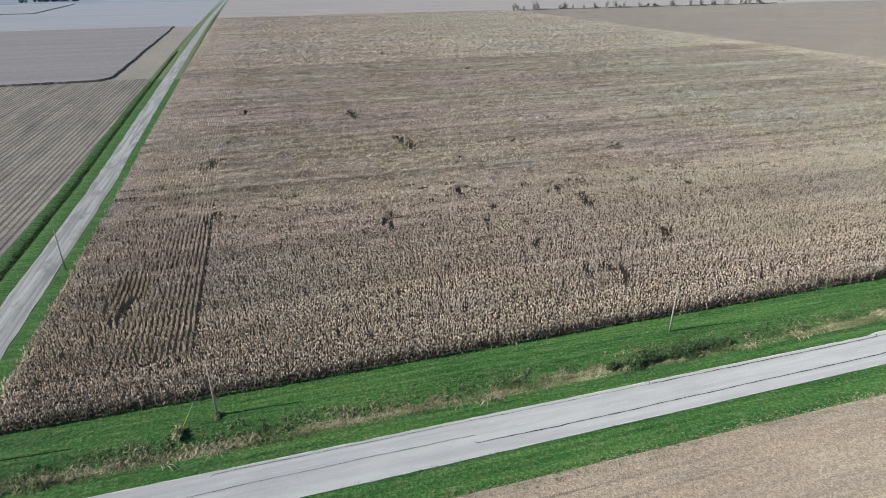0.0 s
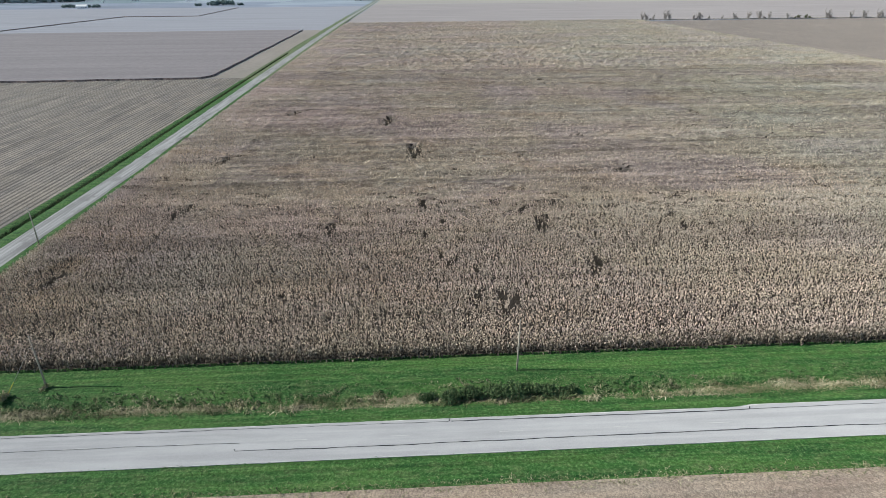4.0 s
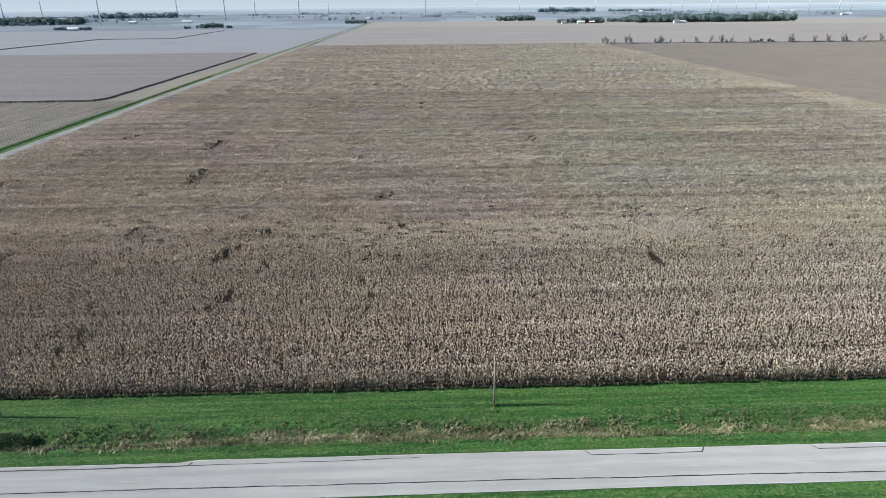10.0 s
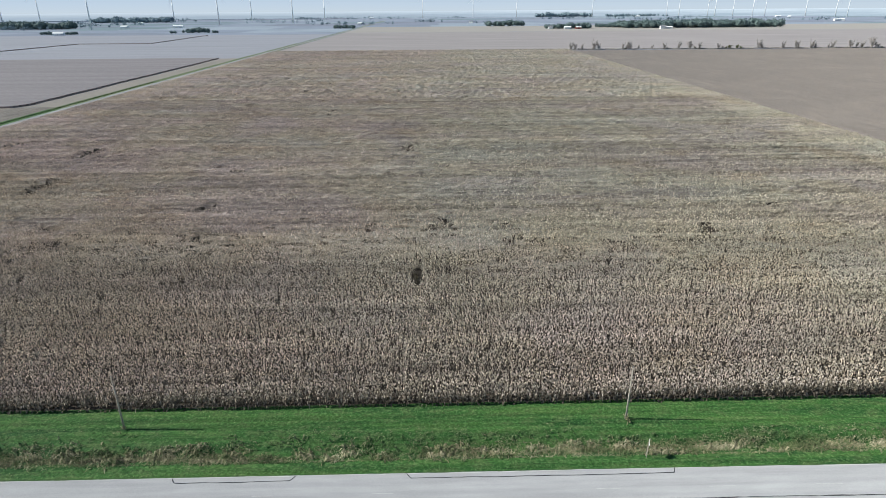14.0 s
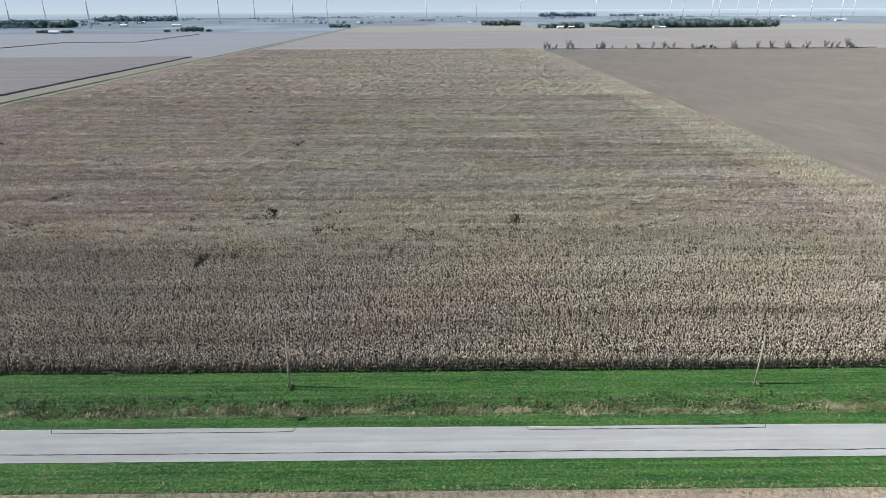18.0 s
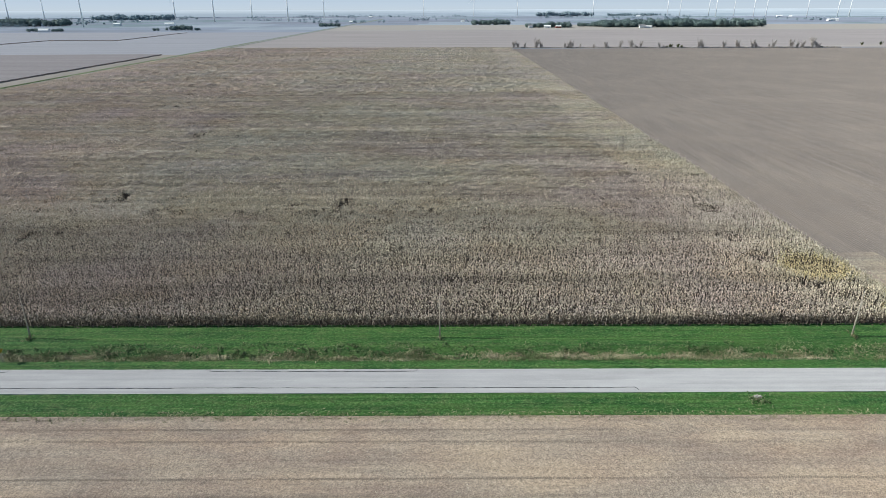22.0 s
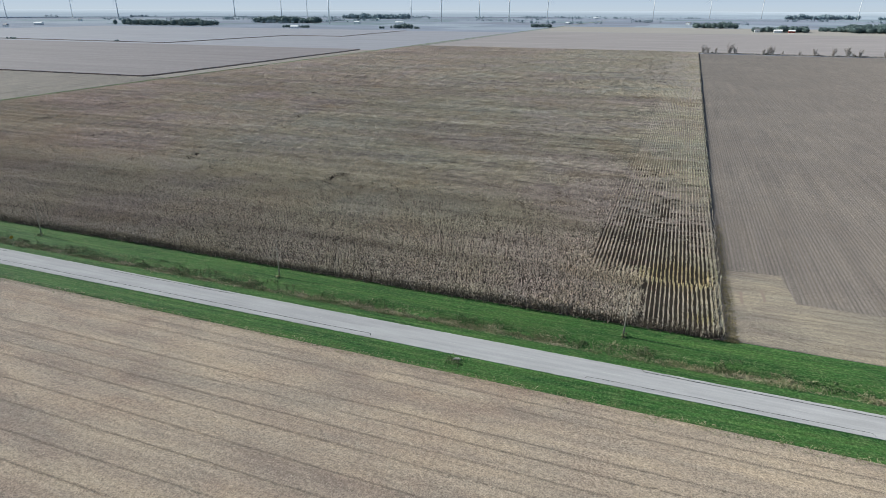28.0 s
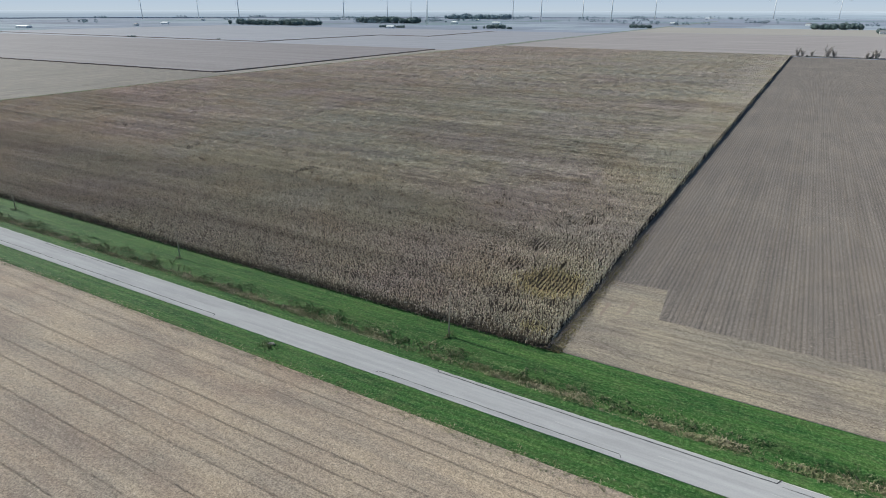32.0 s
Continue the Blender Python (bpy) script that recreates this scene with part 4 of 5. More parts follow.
x = corn_east_x(y) + 1.1 + rng.normal(0, 0.55, n)
me = blades(n, x, y, np.full(n, -0.01), rng.uniform(0.2, 0.42, n), M_EDGEWEED, "field_edge_weeds", spread=0.9, up=0.6, width=0.09, count=5)
tagged(piece("field_edge_weeds", me), "brown and olive weeds along the corn edge", "weeds", kind="stuff")

# ---- utility poles ----


def utility_pole(height=7.5):
    base = new("utility_pole")
    bm = bmesh.new()
    rod(bm, (0, 0, -0.1), (0, 0, height), 0.135, 0.08, 12)
    part("shaft", bm, M_POLE, base, smooth=True)
    bm = bmesh.new()
    rod(bm, (0, 0, height - 0.02), (0, 0, height + 0.12), 0.02, 0.02, 6)
    part("pin", bm, M_STEEL, base)
    bm = bmesh.new()
    rod(bm, (0, 0, height + 0.1), (0, 0, height + 0.2), 0.06, 0.075, 10)
    rod(bm, (0, 0, height + 0.2), (0, 0, height + 0.28), 0.05, 0.03, 10)
    part("insulator", bm, M_PORCELAIN, base)
    bm = bmesh.new()
    rod(bm, (0.0, -0.13, height - 1.6), (0.0, -0.21, height - 1.6), 0.05, 0.05, 8)
    part("neutral_bracket", bm, M_STEEL, base)
    return tagged(base, "weathered grey wooden utility pole standing in the grass", "utility pole", group="poles along the road")


first = utility_pole()
pole_spots = [(-210.9, 11.0, 1.0), (-185.7, 11.7, -1.0), (-124.6, 11.7, 0.6), (-62.8, 11.7, -0.8), (0.2, 11.7, 1.2), (64.6, 11.7, 0.4), (129.4, 11.7, 1.4), (194, 11.7, 0.5)]
first.matrix_basis = pose(*pole_spots[0][:2], 0, 0, pole_spots[0][2])
for pole_x, pole_y, tilt in pole_spots[1:]:
    copy_thing(first, pose(pole_x, pole_y, 0, 0.5, tilt, 40 * tilt))
lane_pole = copy_thing(first, pose(-213.2, 60.2, 0, 0, -1.0, 90))
lane_pole["label"] = "weathered wooden utility pole beside the gravel lane"

for (pole_x, pole_y, _), n in zip(pole_spots, (24, 46, 0, 6, 18, 18, 40, 20)):
    if not n:
        continue
    r = np.abs(rng.normal(0, 0.3, n))
    a = rng.uniform(0, 6.28, n)
    me = blades(n, pole_x + 0.7 * r * np.cos(a), pole_y - 0.35 + 1.9 * r * np.sin(a), np.zeros(n), rng.uniform(0.35, 0.75, n), M_WEED, "grass_tuft", spread=0.7, width=0.07, count=5)
    tagged(piece("grass_tuft", me), "tuft of unmown dry grass round a pole base", "grass tuft", group="tufts at the poles", kind="stuff")


def guy_anchor():
    base = new("guy_wire")
    bm = bmesh.new()
    rod(bm, (0, 0, 0), (3.9, 1.9, 6.6), 0.012, 0.012, 5)
    part("cable", bm, M_STEEL, base)
    bm = bmesh.new()
    rod(bm, (0.05, 0.025, 0.1), (1.15, 0.56, 1.95), 0.035, 0.035, 8)
    part("guard", bm, M_YELLOW, base, "yellow plastic guard")
    base.matrix_basis = pose(-189.6, 9.7, 0)
    return tagged(base, "slanting guy wire with a yellow guard", "guy wire")


guy_anchor()
n = 60
me = blades(n, -189.7 + rng.normal(0, 0.17, n), 9.2 + rng.normal(0, 0.5, n), np.full(n, -0.05), rng.uniform(0.5, 1.1, n), M_WEED, "grass_tuft", spread=0.7, width=0.08, count=5)
tagged(piece("grass_tuft", me), "tuft of dry grass round the guy wire anchor", "grass tuft", group="tufts at the poles", kind="stuff")


def diamond_sign():
    base = new("road_sign")
    bm = bmesh.new()
    box(bm, -0.03, 0.03, -0.165, -0.115, -0.1, 2.4)
    part("post", bm, M_POLE, base)
    bm = bmesh.new()
    box(bm, -0.03, 0.03, 0.115, 0.165, -0.1, 2.4)
    part("post", bm, M_POLE, base)
    bm = bmesh.new()
    r = bmesh.ops.create_cube(bm, size=1.0)
    bmesh.ops.scale(bm, vec=(0.012, 0.76, 0.76), verts=r["verts"])
    bmesh.ops.bevel(bm, geom=[e for e in bm.edges if abs((e.verts[0].co - e.verts[1].co).x) > 0.005], offset=0.06, segments=3, affect="EDGES")
    bmesh.ops.transform(bm, matrix=pose(0.04, 0, 2.05, 45, 0, 0), verts=bm.verts)
    part("panel", bm, M_SIGNBACK, base, "bare pale metal back of a diamond sign")
    bm = bmesh.new()
    r = bmesh.ops.create_cube(bm, size=1.0)
    bmesh.ops.scale(bm, vec=(0.004, 0.72, 0.72), verts=r["verts"])
    bmesh.ops.bevel(bm, geom=[e for e in bm.edges if abs((e.verts[0].co - e.verts[1].co).x) > 0.002], offset=0.05, segments=3, affect="EDGES")
    bmesh.ops.transform(bm, matrix=pose(0.05, 0, 2.05, 45, 0, 0), verts=bm.verts)
    part("face", bm, M_SIGNFACE, base, "yellow face turned away from the sun, shade put into its colour")
    for z, u in ((1.85, -0.14), (2.25, 0.14)):
        bm = bmesh.new()
        rod(bm, (-0.05, u, z), (0.06, u, z), 0.012, 0.012, 6)
        part("bolt", bm, M_STEEL, base)
    base.matrix_basis = pose(0.5, 4.8, -0.05, 0, 2, -16)
    return tagged(base, "diamond road sign on two thin posts, seen from behind", "road sign")


diamond_sign()


def culvert_end():
    bm = bmesh.new()
    for _ in range(9):
        r = bmesh.ops.create_icosphere(bm, subdivisions=1, radius=rng.uniform(0.1, 0.24))
        d = Vector((rng.normal(0, 0.26), rng.normal(0, 0.16), rng.uniform(0.0, 0.2)))
        for v in r["verts"]:
            v.co = Vector((v.co.x * rng.uniform(0.9, 1.3), v.co.y, v.co.z * 0.7)) + d
    ob = part("rubble_pile", bm, M_CONCRETE)
    ob.matrix_basis = pose(106.9, -4.2, 0.0)
    tagged(ob, "small heap of pale broken concrete at the road edge", "rubble")


culvert_end()
n = 70
me = blades(n, 106.9 + rng.normal(0, 0.9, n), -5.2 + rng.normal(0, 0.7, n), np.full(n, -0.03), rng.uniform(0.25, 0.6, n), M_WEEDGREEN, "grass_tuft", spread=0.9, width=0.1, count=4)
tagged(piece("grass_tuft", me), "tall green grass round a heap of rubble", "grass tuft", kind="stuff")

# ---- parked car ----


def parked_car():
    base = new("parked_car")
    L, W = 4.7, 1.86
    # profile along the length: x, half width, z low, z high
    bm = bmesh.new()
    rings = [(-2.33, 0.80, 0.45, 0.95), (-2.2, 0.90, 0.32, 1.08), (-1.3, 0.93, 0.28, 1.12), (0.7, 0.93, 0.28, 1.08), (1.4, 0.91, 0.28, 1.02), (2.15, 0.84, 0.34, 0.9), (2.35, 0.7, 0.45, 0.72)]
    loops = []
    for xx, w, lo, hi in rings:
        loops.append([bm.verts.new(p) for p in ((xx, -w, lo), (xx, -w * 1.0, (lo + hi) / 2), (xx, -w * 0.93, hi), (xx, w * 0.93, hi), (xx, w, (lo + hi) / 2), (xx, w, lo))])
    for p, q in zip(loops[:-1], loops[1:]):
        for k in range(6):
            bm.faces.new((p[k], p[(k + 1) % 6], q[(k + 1) % 6], q[k]))
    bm.faces.new(loops[0])
    bm.faces.new(loops[-1][::-1])
    body = part("body", bm, M_CARPAINT, base, smooth=True)
    round_off = body.modifiers.new("round", "BEVEL")
    round_off.width, round_off.segments, round_off.limit_method = 0.14, 3, "NONE"
    bm = bmesh.new()
    outline = [(-2.2, 0.8, 1.08), (-1.85, 0.66, 1.62), (-0.6, 0.68, 1.70), (0.25, 0.66, 1.64), (1.15, 0.8, 1.06)]
    a = [[bm.verts.new((xx, s * w, z)) for s in (-1, 1)] for xx, w, z in outline]
    for p, q in zip(a[:-1], a[1:]):
        bm.faces.new((p[0], p[1], q[1], q[0]))
    bm.faces.new([p[0] for p in a])
    bm.faces.new([p[1] for p in a][::-1])
    bm.faces.new((a[0][0], a[-1][0], a[-1][1], a[0][1]))
    cabin = part("cabin", bm, M_CARPAINT, base, smooth=True)
    round_off = cabin.modifiers.new("round", "BEVEL")
    round_off.width, round_off.segments, round_off.limit_method = 0.1, 3, "NONE"
    for nm, quad in (("windscreen", [(0.3, -0.6, 1.635), (1.1, -0.72, 1.11), (1.1, 0.72, 1.11), (0.3, 0.6, 1.635)]), ("rear_window", [(-1.88, -0.58, 1.585), (-1.88, 0.58, 1.585), (-2.17, 0.7, 1.14), (-2.17, -0.7, 1.14)])):
        bm = bmesh.new()
        f = bm.faces.new([bm.verts.new(p) for p in quad])
        r = bmesh.ops.extrude_face_region(bm, geom=[f])
        s = 0.012 if nm == "windscreen" else -0.012
        bmesh.ops.translate(bm, vec=(s, 0, 0.012), verts=[v for v in r["geom"] if isinstance(v, bmesh.types.BMVert)])
        part(nm, bm, M_WINDOW, base)
    for s in (-1, 1):
        for x0, x1 in ((-1.7, -0.75), (-0.65, 0.3)):
            bm = bmesh.new()
            pts = [(x0, s * 0.83, 1.13), (x1, s * 0.83, 1.13), (x1 - 0.05, s * 0.705, 1.56), (x0 + 0.1, s * 0.705, 1.56)]
            f = bm.faces.new([bm.verts.new(p) for p in pts])
            r = bmesh.ops.extrude_face_region(bm, geom=[f])
            bmesh.ops.translate(bm, vec=(0, s * 0.015, 0), verts=[v for v in r["geom"] if isinstance(v, bmesh.types.BMVert)])
            part("side_window", bm, M_WINDOW, base)
        for xx in (-1.45, 1.42):
            bm = bmesh.new()
            rod(bm, (xx, s * 0.72, 0.34), (xx, s * 0.95, 0.34), 0.34, 0.34, 20)
            wheel = part("wheel", bm, M_RUBBER, base)
            bm = bmesh.new()
            rod(bm, (xx, s * 0.93, 0.34), (xx, s * 0.965, 0.34), 0.21, 0.19, 14)
            part("rim", bm, M_STEEL, wheel)
        bm = bmesh.new()
        box(bm, 0.72, 0.9, s * 1.02 - 0.1, s * 1.02 + 0.1, 1.08, 1.24, 0.03)
        part("mirror", bm, M_CARPAINT, base)
        bm = bmesh.new()
        rod(bm, (-1.7, s * 0.6, 1.70), (0.1, s * 0.6, 1.74), 0.022, 0.022, 6)
        part("roof_rail", bm, M_STEEL, base)
        bm = bmesh.new()
        box(bm, 2.1, 2.3, s * 0.65 - 0.14, s * 0.65 + 0.14, 0.68, 0.82, 0.03)
        part("headlight", bm, M_PORCELAIN, base)
        bm = bmesh.new()
        box(bm, -2.34, -2.24, s * 0.74 - 0.12, s * 0.74 + 0.12, 0.85, 1.05, 0.02)
        part("tail_light", bm, M_LAMP, base)
    bm = bmesh.new()
    rod(bm, (-1.6, 0, 1.66), (-1.72, 0, 1.84), 0.03, 0.012, 6)
    part("aerial", bm, M_CARPAINT, base)
    base.matrix_basis = pose(-194.5, -4.9, 0.0, 0, 0, 2)
    return tagged(base, "dark blue car parked on the road shoulder", "car")


parked_car()

# ---- shrubs and trees ----


def clumps(points, size, material, name, squash=0.7):
    """Small leaf clumps as one mesh: a bent quad at each point."""
    n = len(points)
    d = rng.normal(0, 1, (n, 3))
    d /= np.linalg.norm(d, axis=1, keepdims=True)
    e = np.cross(d, rng.normal(0, 1, (n, 3)))
    e /= np.linalg.norm(e, axis=1, keepdims=True)
    s = (size * rng.uniform(0.6, 1.4, n))[:, None]
    P = np.asarray(points)
    V = np.stack([P - d * s, P + e * s * squash, P + d * s, P - e * s * squash + np.cross(d, e) * s * 0.4], 1).reshape(-1, 3)
    q = np.arange(len(V)).reshape(-1, 4)
    return mesh_of(name, V, np.concatenate([q[:, [0, 1, 2]], q[:, [0, 2, 3]]]), material)


def blob_points(n, cx, cy, cz, rx, ry, rz):
    d = rng.normal(0, 1, (n, 3))
    d /= np.linalg.norm(d, axis=1, keepdims=True)
    r = rng.uniform(0.35, 1.0, (n, 1)) ** 0.45
    return np.array([cx, cy, cz]) + d * r * np.array([rx, ry, rz])


def shrub(x, y, w, h):
    base = new("shrub")
    bm = bmesh.new()
    for k in range(7):
        a = rng.uniform(0, 6.28)
        rod(bm, (0, 0, -0.1), (0.45 * w * math.cos(a), 0.45 * w * math.sin(a), h * rng.uniform(0.5, 0.9)), 0.03, 0.008, 5)
    part("stems", bm, M_BARK, base)
    pts = np.concatenate([blob_points(150, rng.normal(0, 0.3) * w, rng.normal(0, 0.2) * w, h * rng.uniform(0.35, 0.65), w * 0.5, w * 0.4, h * 0.45) for _ in range(6)])
    pts = pts[pts[:, 2] > 0]
    piece("leaves", clumps(pts, 0.13, M_SHRUB, "leaves"), base)
    base.matrix_basis = pose(x, y, float(ditch_depth(np.array(x), np.array(y))))
    return tagged(base, "dark green rounded shrub growing in the ditch", "shrub", group="shrubs in the ditch")


for sx, sy, sw, sh in ((-136.5, 6.6, 1.5, 1.1), (-133.6, 6.3, 1.9, 1.4), (-131.2, 6.8, 2.2, 1.7), (-128.6, 6.6, 2.4, 1.9), (-126.2, 7.0, 2.3, 1.8), (-123.7, 7.1, 2.1, 1.6), (-121.2, 7.3, 1.9, 1.2), (-118.8, 7.1, 1.4, 0.9)):
    shrub(sx, sy, sw, sh)


def bare_tree(height, spread, seed, leafy=0.0):
    """A windbreak tree: stems that fork from near the ground, and a wide thin crown of twigs down to its foot."""
    r = random.Random(seed)
    base = new("windbreak_tree")
    bm = bmesh.new()
    twigs = []

    def limb(a, d, length, rad, level):
        b = a + d * length
        rod(bm, a, b, rad, rad * 0.6, 3)
        if level >= 1:
            twigs.extend([a + (b - a) * 0.3, a + (b - a) * 0.7, b])
        if level == 3:
            return
        for _ in range((9, 4, 2)[level]):
            e = (d * 0.8 + Vector((r.uniform(-1, 1) * spread, r.uniform(-1, 1) * spread, r.uniform(0.1, 0.7)))).normalized()
            limb(a + (b - a) * r.uniform(0.0, 1.0), e, height * (0.6, 0.24, 0.13)[level] * r.uniform(0.45, 1.25), rad * 0.6, level + 1)

    limb(Vector((0, 0, -0.1)), Vector((r.uniform(-0.1, 0.1), r.uniform(-0.1, 0.1), 1)).normalized(), height * 0.1, height * 0.014, 0)
    part("trunk", bm, M_PALEBARK, base)
    pts = np.concatenate([np.array(t) + rng.normal(0, 0.035 * height, (4, 3)) for t in twigs])
    piece("crown", clumps(pts[pts[:, 2] > 0.2], 0.032 * height if not leafy else 0.045 * height, M_TREELEAF if leafy else M_TWIG, "crown", 0.2 if not leafy else 0.8), base)
    return tagged(base, "thin half-bare windbreak tree in a field boundary", "tree", group="trees of the windbreak")


kinds = [bare_tree(12.0, 0.58, 1), bare_tree(9.5, 0.66, 2), bare_tree(14.0, 0.5, 3), bare_tree(7.5, 0.8, 5, 1.0)]
kinds[3]["label"] = "low leafy windbreak tree in a field boundary"
rt = random.Random(11)
# where the trees stand along the boundary, and how tall
ROW_TREES = ((158, 9), (163, 7), (172, 7), (187, 13), (193, 8), (224, 12), (229, 8), (232, 10), (244, 9), (262, 5), (277, 9), (281, 6), (296, 10), (310, 11), (315, 8), (322, 8), (346, 8),
             (352, 7), (397, 11), (401, 8), (414, 4), (429, 9), (445, 11), (449, 7), (465, 10), (470, 7), (487, 10), (493, 10), (515, 10), (524, 14), (529, 9), (542, 14), (547, 9), (551, 6))
for q, (tx, tall) in enumerate(ROW_TREES):
    k = q % 3
    m = pose(tx, 757 - 0.02 * (tx - 150) + rt.uniform(-1.5, 1.5), 0, 0, rt.uniform(2, 11), rt.uniform(-50, 50)) @ Matrix.Scale(tall * rt.uniform(1.15, 1.35) / (12.0, 9.5, 14.0)[k], 4)
    if q < 3:
        kinds[k].matrix_basis = m
    else:
        copy_thing(kinds[k], m)
kinds[3].matrix_basis = pose(370, 752, 0, 0, 0, 20) @ Matrix.Scale(0.8, 4)
for tx, ty, big in ((361, 753, 0.95), (375, 752, 0.7), (356, 752, 0.6), (555, 748, 0.45), (562, 748, 0.4), (571, 748, 0.4), (168, 757, 0.45), (227, 755, 0.5), (318, 754, 0.45), (530, 749, 0.5),
                    (640, 800, 0.8), (668, 803, 0.9), (705, 798, 1.0), (715, 802, 0.7)):
    copy_thing(kinds[3], pose(tx, ty, 0, 0, 0, rt.uniform(0, 360)) @ Matrix.Scale(big, 4))
n = 2600
hx = rng.uniform(152, 580, n)
me = blades(n, hx, 757 - 0.02 * (hx - 150) + rng.normal(0, 1.1, n), np.zeros(n), rng.uniform(0.6, 2.2, n), M_TWIG, "hedge_grass", spread=0.9, width=0.2, count=4)
tagged(piece("hedge_grass", me), "rank dry grass under the windbreak trees", "weeds", kind="stuff")


def wood(name, x0, x1, y0, y1, height, crowns, label, per=80, leaf=None):
    """A distant wood: many crowns of leaf clumps round dense hearts, over trunks, with an uneven top."""
    pts, bm, hearts = [], bmesh.new(), bmesh.new()
    for _ in range(crowns):
        cx, cy = rng.uniform(x0, x1), rng.uniform(y0, y1)
        h = height * (0.78 + 0.45 * noise.noise((cx * 0.018, cy * 0.018, height))) * rng.uniform(0.8, 1.15)
        w = h * rng.uniform(0.42, 0.65)
        pts.append(blob_points(per, cx, cy, h * 0.52, w, w, h * 0.5))
        rod(bm, (cx, cy, -0.1), (cx, cy, h * 0.6), h * 0.025, h * 0.012, 3)
        r = bmesh.ops.create_icosphere(hearts, subdivisions=1, radius=1.0)
        bmesh.ops.transform(hearts, matrix=Matrix.LocRotScale((cx, cy, h * 0.48), Euler((0, 0, rng.uniform(0, 6.28))), (w * 0.8, w * 0.8, h * 0.42)), verts=r["verts"])
    base = part(name, bm, M_BARK)
    leaf = leaf or M_FARLEAF
    piece("crowns", clumps(np.concatenate(pts), height * 0.05, leaf, "crowns", 0.85), base)
    part("inner_foliage", hearts, leaf, base)
    return tagged(base, label, "wood", kind="stuff")


wood("main_wood", 505, 935, 1660, 1780, 23, 380, "long dark green wood on the plain", per=110)
wood("farm_wood", 292, 415, 1655, 1700, 18, 60, "trees round a white farmstead")
wood("wood_end", 455, 530, 1740, 1800, 16, 45, "low western end of the wood")
wood("tree_clump", 158, 285, 1965, 2000, 19, 60, "clump of dark trees on the plain")
wood("west_wood", -1420, -1160, 1990, 2060, 28, 130, "dark wood on the horizon")
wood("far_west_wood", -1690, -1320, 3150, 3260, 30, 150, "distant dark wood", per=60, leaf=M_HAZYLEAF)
wood("west_belt", -1600, -1250, 1500, 1600, 20, 150, "belt of dark trees in the distance")
wood("barn_trees", -930, -850, 1462, 1490, 10, 30, "trees behind a white barn")
wood("lane_copse", -297, -238, 1820, 1850, 13, 30, "small copse beside the lane")
wood("homestead_trees", -624, -567, 1525, 1550, 15, 22, "half-bare homestead trees")
wood("round_bush", -643, -628, 1494, 1504, 9, 5, "round dark bush")
wood("corner_bushes", -560, -540, 1520, 1532, 9, 7, "dark bushes by the homestead")
wood("field_bush", -712, -704, 686, 692, 5, 3, "small dark bush in a field")
wood("field_bushes", -944, -926, 676, 684, 5, 4, "small dark bushes in a field")
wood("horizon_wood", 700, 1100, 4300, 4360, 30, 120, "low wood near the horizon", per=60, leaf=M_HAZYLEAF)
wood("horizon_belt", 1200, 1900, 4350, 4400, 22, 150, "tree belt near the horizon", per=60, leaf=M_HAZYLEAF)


def house(x, y, w, d, h, roof, wall, label, turn=0):
    base = new("farm_building")
    bm = bmesh.new()
    box(bm, -w / 2, w / 2, -d / 2, d / 2, -0.1, h)
    part("walls", bm, wall, base)
    bm = bmesh.new()
    e = 0.4
    v = [bm.verts.new(p) for p in ((-w / 2 - e, -d / 2 - e, h - 0.1), (w / 2 + e, -d / 2 - e, h - 0.1), (w / 2 + e, d / 2 + e, h - 0.1), (-w / 2 - e, d / 2 + e, h - 0.1), (-w / 2 - e, 0, h + roof), (w / 2 + e, 0, h + roof))]
    for q in ((0, 1, 5, 4), (2, 3, 4, 5), (0, 4, 3), (1, 2, 5), (0, 3, 2, 1)):
        bm.faces.new([v[k] for k in q])
    part("roof", bm, M_ROOF if wall is M_WHITE and w < 16 else M_WHITE, base)
    for k in range(max(2, int(w // 4))):
        xx = -w / 2 + (k + 0.5) * w / max(2, int(w // 4))
        bm = bmesh.new()
        box(bm, xx - 0.5, xx + 0.5, -d / 2 - 0.05, -d / 2 + 0.02, 1.0, min(h - 0.4, 2.4))
        part("window", bm, M_WINDOW, base)
    base.matrix_basis = pose(x, y, 0, 0, 0, turn)
    return tagged(base, label, "farm building", group="buildings of the farms")


house(-873, 1438, 22, 11, 4.5, 3.5, M_WHITE, "white barn beside trees", 10)
house(300, 1646, 12, 9, 5.5, 3, M_WHITE, "white farmhouse among trees")
house(345, 1644, 18, 10, 4.5, 2.5, M_WHITE, "white farm shed among trees")
house(375, 1648, 14, 9, 4.0, 2.2, M_REDBARN, "small red barn among trees")
house(588, 1612, 14, 9, 6.0, 3, M_WHITE, "white farmhouse at the edge of a wood")
house(606, 1618, 18, 10, 4.0, 2, M_WHITE, "long white shed at the edge of a wood")
house(-1750, 905, 60, 14, 4.5, 2, M_WHITE, "long white farm shed in the distance")
house(-1690, 1210, 14, 9, 5, 3, M_WHITE, "white farmhouse in the distance")

rd = random.Random(23)
for k in range(16):
    bearing = rd.uniform(-0.95, 0.62)
    dist = rd.uniform(2100, 4300)
    house(dist * math.sin(bearing), dist * math.cos(bearing), rd.uniform(12, 34), rd.uniform(9, 14), rd.uniform(4, 7), 3, M_WHITE, "white farm building far out on the plain", rd.uniform(-30, 30))


